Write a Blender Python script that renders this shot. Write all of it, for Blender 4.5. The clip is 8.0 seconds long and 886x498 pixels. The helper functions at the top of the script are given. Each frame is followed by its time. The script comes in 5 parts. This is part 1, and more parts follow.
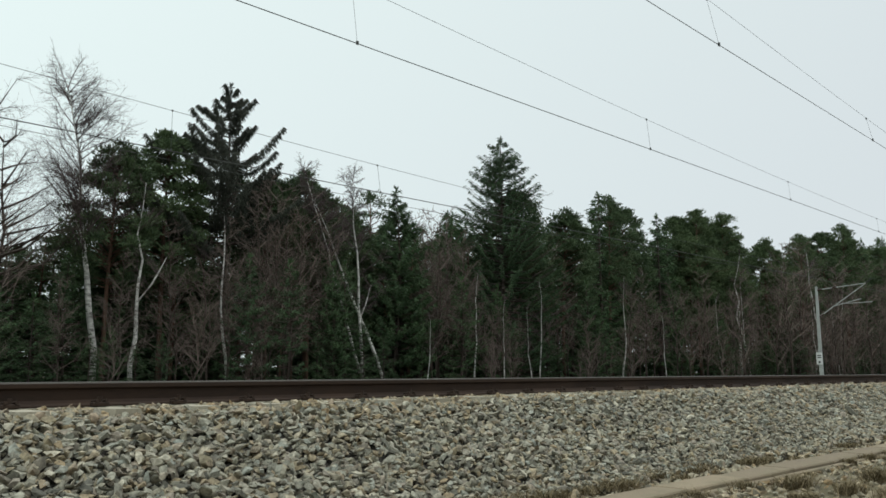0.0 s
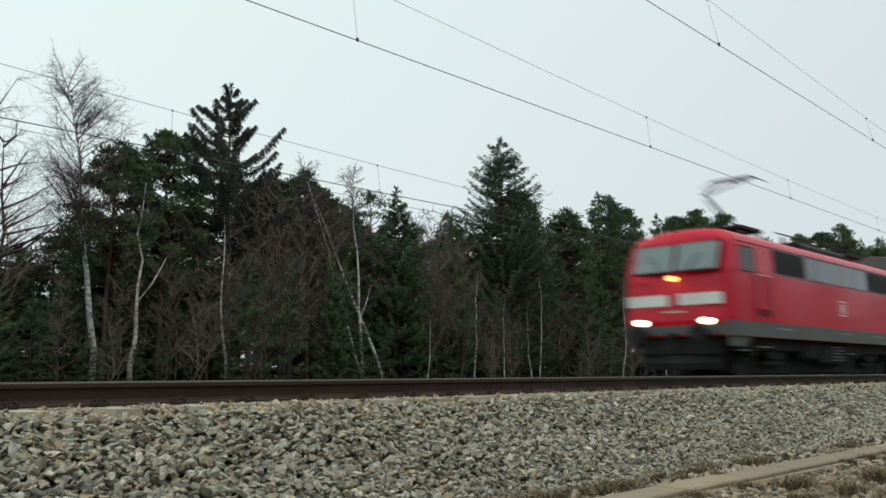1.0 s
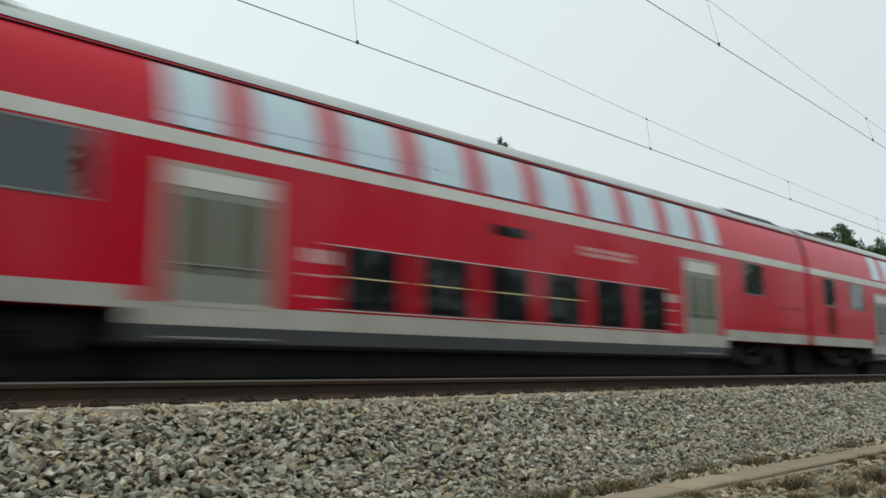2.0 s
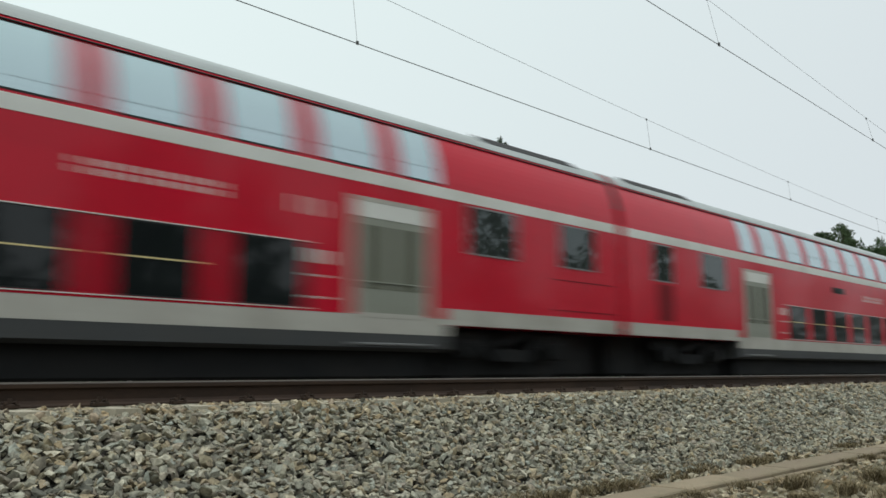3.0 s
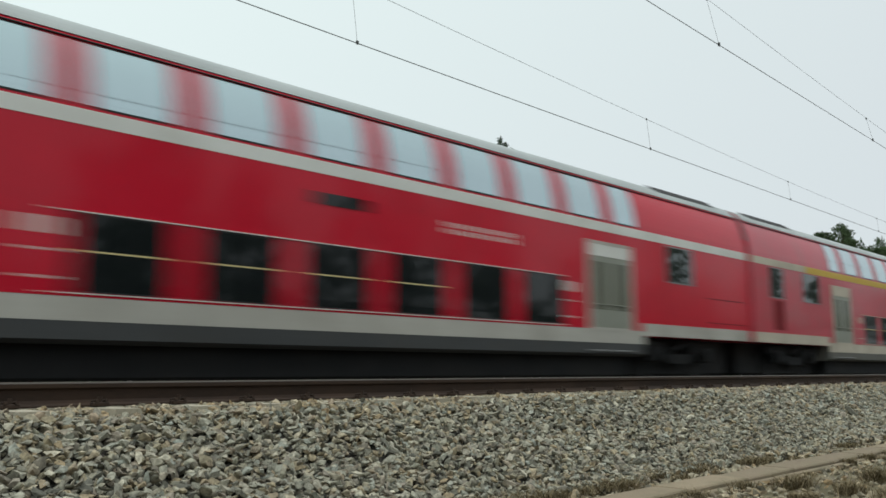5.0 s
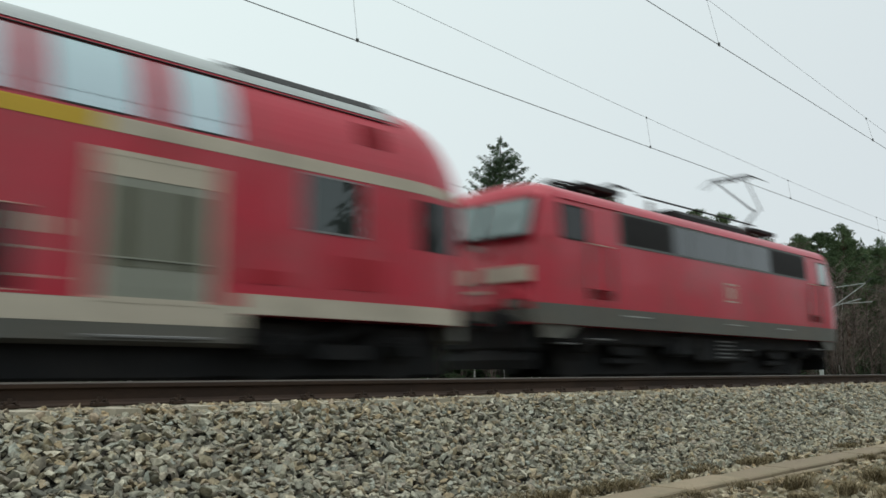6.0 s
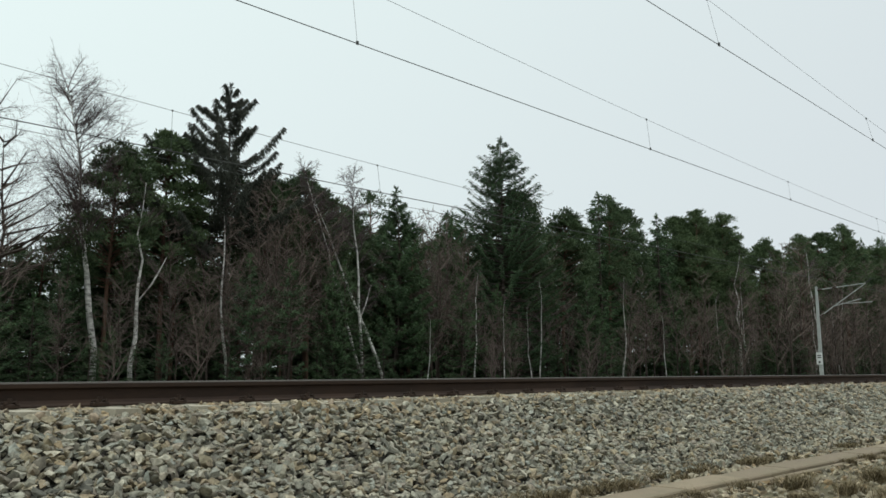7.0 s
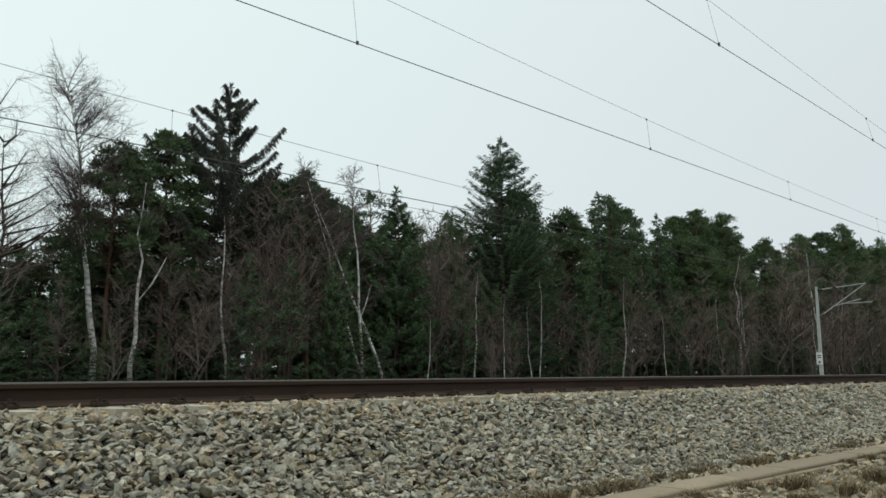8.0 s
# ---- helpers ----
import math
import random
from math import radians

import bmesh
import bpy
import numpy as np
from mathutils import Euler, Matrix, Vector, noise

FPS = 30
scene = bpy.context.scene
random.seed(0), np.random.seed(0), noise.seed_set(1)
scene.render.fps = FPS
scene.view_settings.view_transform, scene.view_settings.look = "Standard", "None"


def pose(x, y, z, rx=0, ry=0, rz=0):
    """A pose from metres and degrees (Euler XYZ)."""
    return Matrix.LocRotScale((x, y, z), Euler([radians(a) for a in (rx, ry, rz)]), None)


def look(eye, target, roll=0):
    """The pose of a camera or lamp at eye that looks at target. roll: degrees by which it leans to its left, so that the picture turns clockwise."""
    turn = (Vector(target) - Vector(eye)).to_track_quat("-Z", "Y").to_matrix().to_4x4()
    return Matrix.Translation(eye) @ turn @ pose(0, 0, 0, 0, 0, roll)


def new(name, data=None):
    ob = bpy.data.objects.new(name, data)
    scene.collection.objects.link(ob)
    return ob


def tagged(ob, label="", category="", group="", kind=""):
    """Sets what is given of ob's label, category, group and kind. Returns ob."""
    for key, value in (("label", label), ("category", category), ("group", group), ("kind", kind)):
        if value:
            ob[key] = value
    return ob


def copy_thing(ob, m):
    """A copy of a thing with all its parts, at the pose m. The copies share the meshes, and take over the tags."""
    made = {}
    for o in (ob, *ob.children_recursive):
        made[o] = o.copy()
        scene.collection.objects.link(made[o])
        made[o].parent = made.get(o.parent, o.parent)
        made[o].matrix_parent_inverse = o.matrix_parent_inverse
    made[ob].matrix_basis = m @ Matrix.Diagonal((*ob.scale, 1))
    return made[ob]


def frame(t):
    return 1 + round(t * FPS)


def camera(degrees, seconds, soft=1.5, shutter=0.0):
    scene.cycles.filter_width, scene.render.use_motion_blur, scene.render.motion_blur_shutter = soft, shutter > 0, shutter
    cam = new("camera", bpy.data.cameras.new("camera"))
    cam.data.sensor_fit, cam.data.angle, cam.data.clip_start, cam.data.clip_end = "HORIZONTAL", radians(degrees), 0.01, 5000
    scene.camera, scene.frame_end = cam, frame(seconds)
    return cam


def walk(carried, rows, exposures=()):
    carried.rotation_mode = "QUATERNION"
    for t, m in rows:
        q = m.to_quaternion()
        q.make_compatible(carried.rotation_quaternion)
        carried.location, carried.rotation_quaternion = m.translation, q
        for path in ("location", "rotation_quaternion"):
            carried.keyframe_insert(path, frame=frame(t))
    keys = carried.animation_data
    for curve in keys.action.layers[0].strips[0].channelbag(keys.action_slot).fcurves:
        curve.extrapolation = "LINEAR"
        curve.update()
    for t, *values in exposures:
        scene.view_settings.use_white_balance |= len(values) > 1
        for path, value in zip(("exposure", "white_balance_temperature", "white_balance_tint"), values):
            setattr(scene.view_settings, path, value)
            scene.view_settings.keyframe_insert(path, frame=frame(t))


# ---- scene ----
cam = camera(54.912, 8.0, soft=1.6, shutter=0.5)
EYE = Vector((0.0, 0.0, 0.057))
YAW, PITCH = radians(45.798), radians(8.254)
AIM = EYE + Vector((math.sin(YAW) * math.cos(PITCH), math.cos(YAW) * math.cos(PITCH), math.sin(PITCH)))
VIEW = look(EYE, AIM, -0.14)
walk(cam, [(0.0, VIEW), (8.0, VIEW)])

# ---- world and light: an overcast winter day ----
world = bpy.data.worlds.new("overcast_sky")
scene.world = world
world.use_nodes = True
wn, wl = world.node_tree.nodes, world.node_tree.links
sky = wn.new("ShaderNodeTexSky")
sky.sky_type, sky.sun_disc = "NISHITA", False
sky.sun_elevation, sky.sun_rotation = radians(77), radians(200)
veil = wn.new("ShaderNodeMix")
veil.data_type = "RGBA"
veil.inputs[0].default_value = 0.93
# the cloud cover is brightest round the veiled sun and greyer away from it
where, toward, fall, cloud = wn.new("ShaderNodeTexCoord"), wn.new("ShaderNodeVectorMath"), wn.new("ShaderNodeMapRange"), wn.new("ShaderNodeMix")
toward.operation = "DOT_PRODUCT"
toward.inputs[1].default_value = (-0.62, 0.38, 0.69)
wl.new(where.outputs["Generated"], toward.inputs[0])
wl.new(toward.outputs["Value"], fall.inputs[0])
fall.inputs[1].default_value, fall.inputs[2].default_value = -0.35, 0.55
cloud.data_type = "RGBA"
cloud.inputs[6].default_value, cloud.inputs[7].default_value = (7.1, 7.75, 7.95, 1), (8.75, 10.1, 9.85, 1)
wl.new(fall.outputs[0], cloud.inputs[0])
wl.new(cloud.outputs[2], veil.inputs[7])
wl.new(sky.outputs[0], veil.inputs[6])
back = wn["Background"]
back.inputs[1].default_value = 0.1
wl.new(veil.outputs[2], back.inputs[0])
sun_data = bpy.data.lights.new("sun", "SUN")
sun_data.energy, sun_data.angle, sun_data.color = 0.9, radians(40), (1.0, 0.97, 0.93)
sun = new("sun", sun_data)
sun.matrix_world = look((0, 0, 60), (4, 11, 10))
scene.view_settings.exposure = 0.0

# ---- plan: x along the track, y away from the camera, z = 0 on the rail heads ----
GAUGE = 0.75                     # half the distance of the rail centres
TRACKS = (6.815, 11.395, 21.0)   # centre lines
LEVELS = (0.0, -0.07, -0.3)      # near rail heads; the farther tracks lie a little lower
CANT = -0.03                     # the far rail of each track lies lower still
TRAIN_Y = TRACKS[1]
GROUND = -0.9
SLEEPER0, SPACING = 2.672, 0.6
SPEED, LOCO0, COACH = 37.07, 65.08, 26.8


# ---- materials ----
def mat(name, a, b=None, rough=0.7, metal=0.0, scale=6.0, fine=60.0, bump=0.0, dist=0.01, island=0.0, rand=0.0,
        spec=0.5, emit=None, power=0.0, stretch=(1, 1, 1), coat=0.0, grime=None, grime_amount=0.0, grime_scale=1.5):
    m = bpy.data.materials.new(name)
    m.use_nodes = True
    nt = m.node_tree
    N, L = nt.nodes, nt.links
    p = N["Principled BSDF"]
    b = b or tuple(c * 0.7 for c in a)
    tc, mp = N.new("ShaderNodeTexCoord"), N.new("ShaderNodeMapping")
    mp.inputs["Scale"].default_value = stretch
    L.new(tc.outputs["Object"], mp.inputs[0])
    n1, n2 = N.new("ShaderNodeTexNoise"), N.new("ShaderNodeTexNoise")
    for n, s in ((n1, scale), (n2, fine)):
        n.inputs["Scale"].default_value = s
        n.inputs["Detail"].default_value = 5
        L.new(mp.outputs[0], n.inputs[0])
    mixn = N.new("ShaderNodeMath")
    mixn.operation = "MULTIPLY_ADD"
    mixn.inputs[1].default_value = 0.45
    L.new(n2.outputs[0], mixn.inputs[0])
    half = N.new("ShaderNodeMath")
    half.operation = "MULTIPLY"
    half.inputs[1].default_value = 0.6
    L.new(n1.outputs[0], half.inputs[0])
    L.new(half.outputs[0], mixn.inputs[2])
    fac = mixn.outputs[0]
    for source, amount in (("island", island), ("rand", rand)):
        if amount:
            g = N.new("ShaderNodeNewGeometry" if source == "island" else "ShaderNodeObjectInfo")
            out = g.outputs["Random Per Island"] if source == "island" else g.outputs["Random"]
            ad = N.new("ShaderNodeMath")
            ad.operation = "MULTIPLY_ADD"
            ad.inputs[1].default_value = amount
            L.new(out, ad.inputs[0])
            sh = N.new("ShaderNodeMath")
            sh.operation = "SUBTRACT"
            sh.inputs[1].default_value = amount / 2
            L.new(fac, sh.inputs[0])
            L.new(sh.outputs[0], ad.inputs[2])
            fac = ad.outputs[0]
    ramp = N.new("ShaderNodeMapRange")
    ramp.inputs[1].default_value, ramp.inputs[2].default_value = 0.3, 0.75
    L.new(fac, ramp.inputs[0])
    mx = N.new("ShaderNodeMix")
    mx.data_type = "RGBA"
    mx.inputs[6].default_value, mx.inputs[7].default_value = (*b, 1), (*a, 1)
    L.new(ramp.outputs[0], mx.inputs[0])
    col = mx.outputs[2]
    if grime:
        ng = N.new("ShaderNodeTexNoise")
        ng.inputs["Scale"].default_value, ng.inputs["Detail"].default_value = grime_scale, 7
        L.new(mp.outputs[0], ng.inputs[0])
        gr = N.new("ShaderNodeMapRange")
        gr.inputs[1].default_value, gr.inputs[2].default_value, gr.inputs[4].default_value = 0.45, 0.75, grime_amount
        L.new(ng.outputs[0], gr.inputs[0])
        mg = N.new("ShaderNodeMix")
        mg.data_type = "RGBA"
        mg.inputs[7].default_value = (*grime, 1)
        L.new(gr.outputs[0], mg.inputs[0])
        L.new(col, mg.inputs[6])
        col = mg.outputs[2]
    L.new(col, p.inputs["Base Color"])
    p.inputs["Roughness"].default_value, p.inputs["Metallic"].default_value = rough, metal
    p.inputs["Specular IOR Level"].default_value = spec
    p.inputs["Coat Weight"].default_value = coat
    p.inputs["Coat Roughness"].default_value = 0.09
    if bump:
        bp = N.new("ShaderNodeBump")
        bp.inputs["Strength"].default_value, bp.inputs["Distance"].default_value = bump, dist
        L.new(n2.outputs[0], bp.inputs["Height"])
        L.new(bp.outputs[0], p.inputs["Normal"])
    if emit:
        p.inputs["Emission Color"].default_value = (*emit, 1)
        p.inputs["Emission Strength"].default_value = power
    return m


M = {
    "red": mat("traffic_red_paint", (0.60, 0.0035, 0.027), (0.53, 0.003, 0.021), 0.36, scale=0.6, fine=8, spec=0.14, coat=0.42, grime=(0.33, 0.010, 0.022), grime_amount=0.3),
    "hatch": mat("repainted_red_hatch", (0.42, 0.02, 0.035), (0.34, 0.015, 0.028), 0.55, scale=0.8, fine=10, spec=0.35),
    "red_dark": mat("shaded_red_louvre", (0.22, 0.004, 0.011), (0.16, 0.003, 0.008), 0.6, scale=0.6, fine=8, spec=0.2),
    "red_worn": mat("faded_red_paint", (0.54, 0.042, 0.070), (0.46, 0.034, 0.056), 0.42, spec=0.25, coat=0.42, scale=0.6, fine=8, grime=(0.28, 0.08, 0.08), grime_amount=0.5),
    "white": mat("light_grey_paint", (0.80, 0.80, 0.77), (0.66, 0.66, 0.63), 0.5, scale=0.8, fine=12, grime=(0.46, 0.42, 0.36), grime_amount=0.5),
    "white_low": mat("brake_dusted_grey_paint", (0.54, 0.52, 0.47), (0.40, 0.38, 0.34), 0.6, scale=0.8, fine=12, grime=(0.28, 0.25, 0.21), grime_amount=0.6),
    "skirt": mat("brake_dusted_skirt", (0.060, 0.063, 0.066), (0.038, 0.040, 0.042), 0.6, scale=1, fine=15, grime=(0.075, 0.066, 0.055), grime_amount=0.5),
    "white_worn": mat("dusty_cream_paint", (0.60, 0.54, 0.44), (0.48, 0.42, 0.34), 0.6, scale=0.8, fine=12, grime=(0.26, 0.22, 0.17), grime_amount=0.5),
    "grey": mat("slate_grey_paint", (0.105, 0.115, 0.115), (0.08, 0.086, 0.084), 0.5, scale=1, fine=15, grime=(0.13, 0.115, 0.09), grime_amount=0.5),
    "grey_worn": mat("dusty_grey_paint", (0.13, 0.13, 0.115), (0.095, 0.092, 0.08), 0.6, scale=1, fine=15, grime=(0.16, 0.13, 0.10), grime_amount=0.5),
    "roof": mat("roof_aluminium_grey", (0.46, 0.49, 0.485), (0.34, 0.37, 0.37), 0.5, scale=0.8, fine=10, grime=(0.20, 0.21, 0.21), grime_amount=0.5),
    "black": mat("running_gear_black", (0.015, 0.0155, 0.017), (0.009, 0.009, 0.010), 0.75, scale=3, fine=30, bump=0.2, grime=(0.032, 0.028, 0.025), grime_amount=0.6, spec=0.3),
    "grille": mat("dark_louvre_metal", (0.016, 0.014, 0.014), (0.010, 0.009, 0.009), 0.6, scale=3, fine=40, spec=0.25),
    "glass": mat("coated_window_glass", (0.50, 0.60, 0.63), (0.46, 0.56, 0.59), 0.04, metal=0.85, scale=0.5, fine=3),
    "glass_dark": mat("dark_window_glass", (0.012, 0.015, 0.016), (0.008, 0.010, 0.011), 0.06, scale=0.5, fine=3, spec=0.4),
    # pale colour stands in for sky light seen through the cab
    "cab_glass": mat("sky_bright_cab_glass", (0.42, 0.46, 0.45), (0.36, 0.40, 0.40), 0.08, metal=0.6, scale=0.5, fine=3),
    "glass_end": mat("reflecting_end_window_glass", (0.085, 0.097, 0.097), (0.068, 0.08, 0.08), 0.03, metal=0.6, scale=0.5, fine=3),
    "glass_loco": mat("tinted_machine_room_glass", (0.125, 0.136, 0.14), (0.10, 0.11, 0.115), 0.04, metal=0.7, scale=0.5, fine=3),
    "screen": mat("windscreen_glass", (0.21, 0.25, 0.245), (0.18, 0.215, 0.215), 0.05, metal=0.7, scale=0.5, fine=3),
    "door": mat("door_grey_green", (0.31, 0.32, 0.27), (0.235, 0.245, 0.205), 0.45, scale=1.5, fine=20, grime=(0.2, 0.2, 0.17), grime_amount=0.4),
    "door_glass": mat("door_glass", (0.150, 0.150, 0.112), (0.115, 0.118, 0.09), 0.12, scale=0.5, fine=4),
    "rubber": mat("black_rubber", (0.018, 0.018, 0.018), (0.01, 0.01, 0.01), 0.8),
    "sash": mat("cream_sash_bar", (0.80, 0.66, 0.34), (0.70, 0.56, 0.26), 0.5),
    "yellow": mat("yellow_paint", (0.62, 0.40, 0.03), (0.52, 0.33, 0.02), 0.5, scale=1, fine=10),
    "lamp": mat("lamp_lens_warm", (0.9, 0.8, 0.6), rough=0.2, emit=(1.0, 0.80, 0.48), power=7.0),
    "lamp_top": mat("lamp_lens_amber", (0.9, 0.6, 0.3), rough=0.2, emit=(1.0, 0.55, 0.14), power=3.0),
    "lamp_off": mat("lamp_lens_unlit", (0.25, 0.22, 0.20), (0.15, 0.13, 0.12), 0.15),
    "steel": mat("bare_steel", (0.30, 0.30, 0.30), (0.22, 0.22, 0.22), 0.45, metal=0.8, scale=4, fine=40),
    "copper": mat("weathered_copper_wire", (0.10, 0.104, 0.10), (0.06, 0.062, 0.06), 0.7, spec=0.2),
    "zinc": mat("galvanised_steel", (0.48, 0.50, 0.48), (0.36, 0.38, 0.37), 0.6, metal=0.0, scale=3, fine=30, grime=(0.2, 0.2, 0.18), grime_amount=0.4),
    "ceramic": mat("brown_porcelain", (0.06, 0.03, 0.02), rough=0.25),
    "plate": mat("white_enamel", (0.75, 0.76, 0.75), (0.66, 0.67, 0.66), 0.4),
    "ink": mat("black_lettering", (0.02, 0.02, 0.02), rough=0.6),
    "rust": mat("rusty_rail_side", (0.047, 0.024, 0.014), (0.020, 0.011, 0.007), 0.85, scale=3, fine=45, bump=0.4, dist=0.004, stretch=(0.35, 1, 1), grime=(0.062, 0.033, 0.019), grime_amount=0.6, grime_scale=4),
    "railtop": mat("worn_rail_head", (0.085, 0.072, 0.060), (0.055, 0.045, 0.038), 0.6, metal=0.1, scale=2, fine=30, stretch=(0.2, 1, 1)),
    "concrete": mat("weathered_concrete", (0.52, 0.47, 0.37), (0.38, 0.34, 0.26), 0.9, scale=2.5, fine=50, bump=0.35, rand=0.25, grime=(0.22, 0.19, 0.14), grime_amount=0.5, grime_scale=3),
    "slab": mat("sandy_concrete", (0.35, 0.275, 0.185), (0.20, 0.155, 0.105), 0.9, scale=2.0, fine=45, bump=0.3, rand=0.25, grime=(0.17, 0.145, 0.09), grime_amount=0.85, grime_scale=2.6),
    # bed colour held dark to paint the shade in gaps between the stones
    "bed": mat("gap_shaded_ballast", (0.12, 0.11, 0.095), (0.035, 0.031, 0.026), 0.95, scale=9, fine=45, bump=0.8, dist=0.03),
    "soil": mat("winter_ground", (0.20, 0.17, 0.10), (0.115, 0.095, 0.055), 0.95, scale=0.9, fine=16, bump=0.5, dist=0.04, grime=(0.10, 0.095, 0.045), grime_amount=0.6, grime_scale=0.8),
    "litter": mat("forest_floor", (0.07, 0.05, 0.035), (0.035, 0.03, 0.02), 0.95, scale=0.8, fine=12, bump=0.5, dist=0.05),
    "needles": mat("spruce_needles", (0.080, 0.132, 0.058), (0.044, 0.076, 0.040), 0.7, scale=0.5, fine=5, island=0.35, rand=0.25, spec=0.15),
    "pine": mat("pine_needles", (0.122, 0.168, 0.080), (0.066, 0.100, 0.054), 0.7, scale=0.5, fine=5, island=0.35, rand=0.25, spec=0.15),
    "dark_needles": mat("sparse_spruce_needles", (0.060, 0.066, 0.048), (0.032, 0.038, 0.030), 0.7, scale=0.5, fine=5, island=0.4, spec=0.2),
    "bark": mat("brown_bark", (0.085, 0.062, 0.048), (0.04, 0.032, 0.026), 0.9, scale=2, fine=20, bump=0.5, dist=0.02, stretch=(1, 1, 0.3), rand=0.2),
    "pine_bark": mat("orange_pine_bark", (0.15, 0.08, 0.05), (0.07, 0.042, 0.03), 0.9, scale=2, fine=20, bump=0.5, dist=0.02, stretch=(1, 1, 0.3), rand=0.2),
    "twig": mat("bare_twigs", (0.20, 0.152, 0.128), (0.115, 0.088, 0.075), 0.85, scale=1, fine=8, island=0.4, rand=0.25),
    "birch": mat("white_birch_bark", (0.80, 0.78, 0.73), (0.42, 0.40, 0.37), 0.8, scale=1.5, fine=9, bump=0.3, stretch=(1, 1, 2.2), grime=(0.06, 0.05, 0.045), grime_amount=1.0, grime_scale=2.6),
    "birch_twig": mat("birch_twigs", (0.115, 0.085, 0.082), (0.065, 0.048, 0.047), 0.85, scale=1, fine=8, island=0.4),
    "grass": mat("dry_grass", (0.25, 0.195, 0.115), (0.13, 0.104, 0.058), 0.9, scale=1.5, fine=12, island=0.5, spec=0.2),
}


def stone_material(name="crushed_rock", warm=(0.95, 0.93, 0.805)):
    """Crushed rock: each stone takes one of a range of greys, tans and browns."""
    m = bpy.data.materials.new(name)
    m.use_nodes = True
    N, L = m.node_tree.nodes, m.node_tree.links
    p = N["Principled BSDF"]
    geo, info = N.new("ShaderNodeNewGeometry"), N.new("ShaderNodeObjectInfo")
    ad = N.new("ShaderNodeMath")
    ad.operation = "ADD"
    L.new(geo.outputs["Random Per Island"], ad.inputs[0])
    L.new(info.outputs["Random"], ad.inputs[1])
    fr = N.new("ShaderNodeMath")
    fr.operation = "FRACT"
    L.new(ad.outputs[0], fr.inputs[0])
    ramp = N.new("ShaderNodeValToRGB")
    ramp.color_ramp.interpolation = "LINEAR"
    stops = [(0.0, (0.13, 0.128, 0.12)), (0.14, (0.27, 0.262, 0.24)), (0.30, (0.42, 0.41, 0.375)), (0.42, (0.40, 0.335, 0.25)), (0.52, (0.32, 0.345, 0.345)),
             (0.62, (0.47, 0.44, 0.40)), (0.70, (0.22, 0.20, 0.18)), (0.78, (0.39, 0.345, 0.32)), (0.86, (0.36, 0.28, 0.19)), (0.94, (0.62, 0.59, 0.54)), (1.0, (0.21, 0.16, 0.12))]
    els = ramp.color_ramp.elements
    els[0].position, els[0].color = stops[0][0], (*[c * w for c, w in zip(stops[0][1], warm)], 1)
    els[1].position, els[1].color = stops[-1][0], (*[c * w for c, w in zip(stops[-1][1], warm)], 1)
    for pos, c in stops[1:-1]:
        els.new(pos).color = (*[v * w for v, w in zip(c, warm)], 1)
    L.new(fr.outputs[0], ramp.inputs[0])
    tc, n = N.new("ShaderNodeTexCoord"), N.new("ShaderNodeTexNoise")
    n.inputs["Scale"].default_value, n.inputs["Detail"].default_value = 38, 6
    L.new(tc.outputs["Object"], n.inputs[0])
    mr = N.new("ShaderNodeMapRange")
    mr.inputs[1].default_value, mr.inputs[2].default_value, mr.inputs[3].default_value, mr.inputs[4].default_value = 0.3, 0.7, 0.52, 1.24
    L.new(n.outputs[0], mr.inputs[0])
    mul = N.new("ShaderNodeVectorMath")
    mul.operation = "SCALE"
    L.new(ramp.outputs[0], mul.inputs[0])
    L.new(mr.outputs[0], mul.inputs["Scale"])
    L.new(mul.outputs[0], p.inputs["Base Color"])
    p.inputs["Roughness"].default_value = 0.85
    bp = N.new("ShaderNodeBump")
    bp.inputs["Strength"].default_value, bp.inputs["Distance"].default_value = 0.6, 0.008
    L.new(n.outputs[0], bp.inputs["Height"])
    L.new(bp.outputs[0], p.inputs["Normal"])
    return m


M["stone"] = stone_material()
M["dusty_stone"] = stone_material("rust_dusted_rock", (1.0, 0.89, 0.69))


# ---- mesh tools ----
def part(name, bm, material, parent=None, label="", smooth=False):
    """Links a bmesh as one mesh object under a thing or under a part."""
    me = bpy.data.meshes.new(name)
    bm.to_mesh(me)
    bm.free()
    for one in material if isinstance(material, (list, tuple)) else (material,):
        me.materials.append(one)
    if smooth:
        me.polygons.foreach_set("use_smooth", [True] * len(me.polygons))
    ob = new(name, me)
    ob.parent = parent
    if label:
        ob["label"] = label
    return ob


def raw(name, verts, faces, material, parent=None, label="", smooth=False):
    me = bpy.data.meshes.new(name)
    me.from_pydata([tuple(v) for v in verts], [], [tuple(f) for f in faces])
    me.materials.append(material)
    if smooth:
        me.polygons.foreach_set("use_smooth", [True] * len(me.polygons))
    ob = new(name, me)
    ob.parent = parent
    if label:
        ob["label"] = label
    return ob


def box(bm, c, s, bevel=0.0, turn=None):
    r = bmesh.ops.create_cube(bm, size=1.0)
    m = Matrix.Translation(c) @ (turn or Matrix()) @ Matrix.Diagonal((*s, 1))
    bmesh.ops.transform(bm, matrix=m, verts=r["verts"])
    if bevel:
        edges = list({e for v in r["verts"] for e in v.link_edges})
        bmesh.ops.bevel(bm, geom=edges, offset=bevel, segments=1, affect="EDGES")
    return bm


def boxed(c, s, bevel=0.0, turn=None):
    return box(bmesh.new(), c, s, bevel, turn)


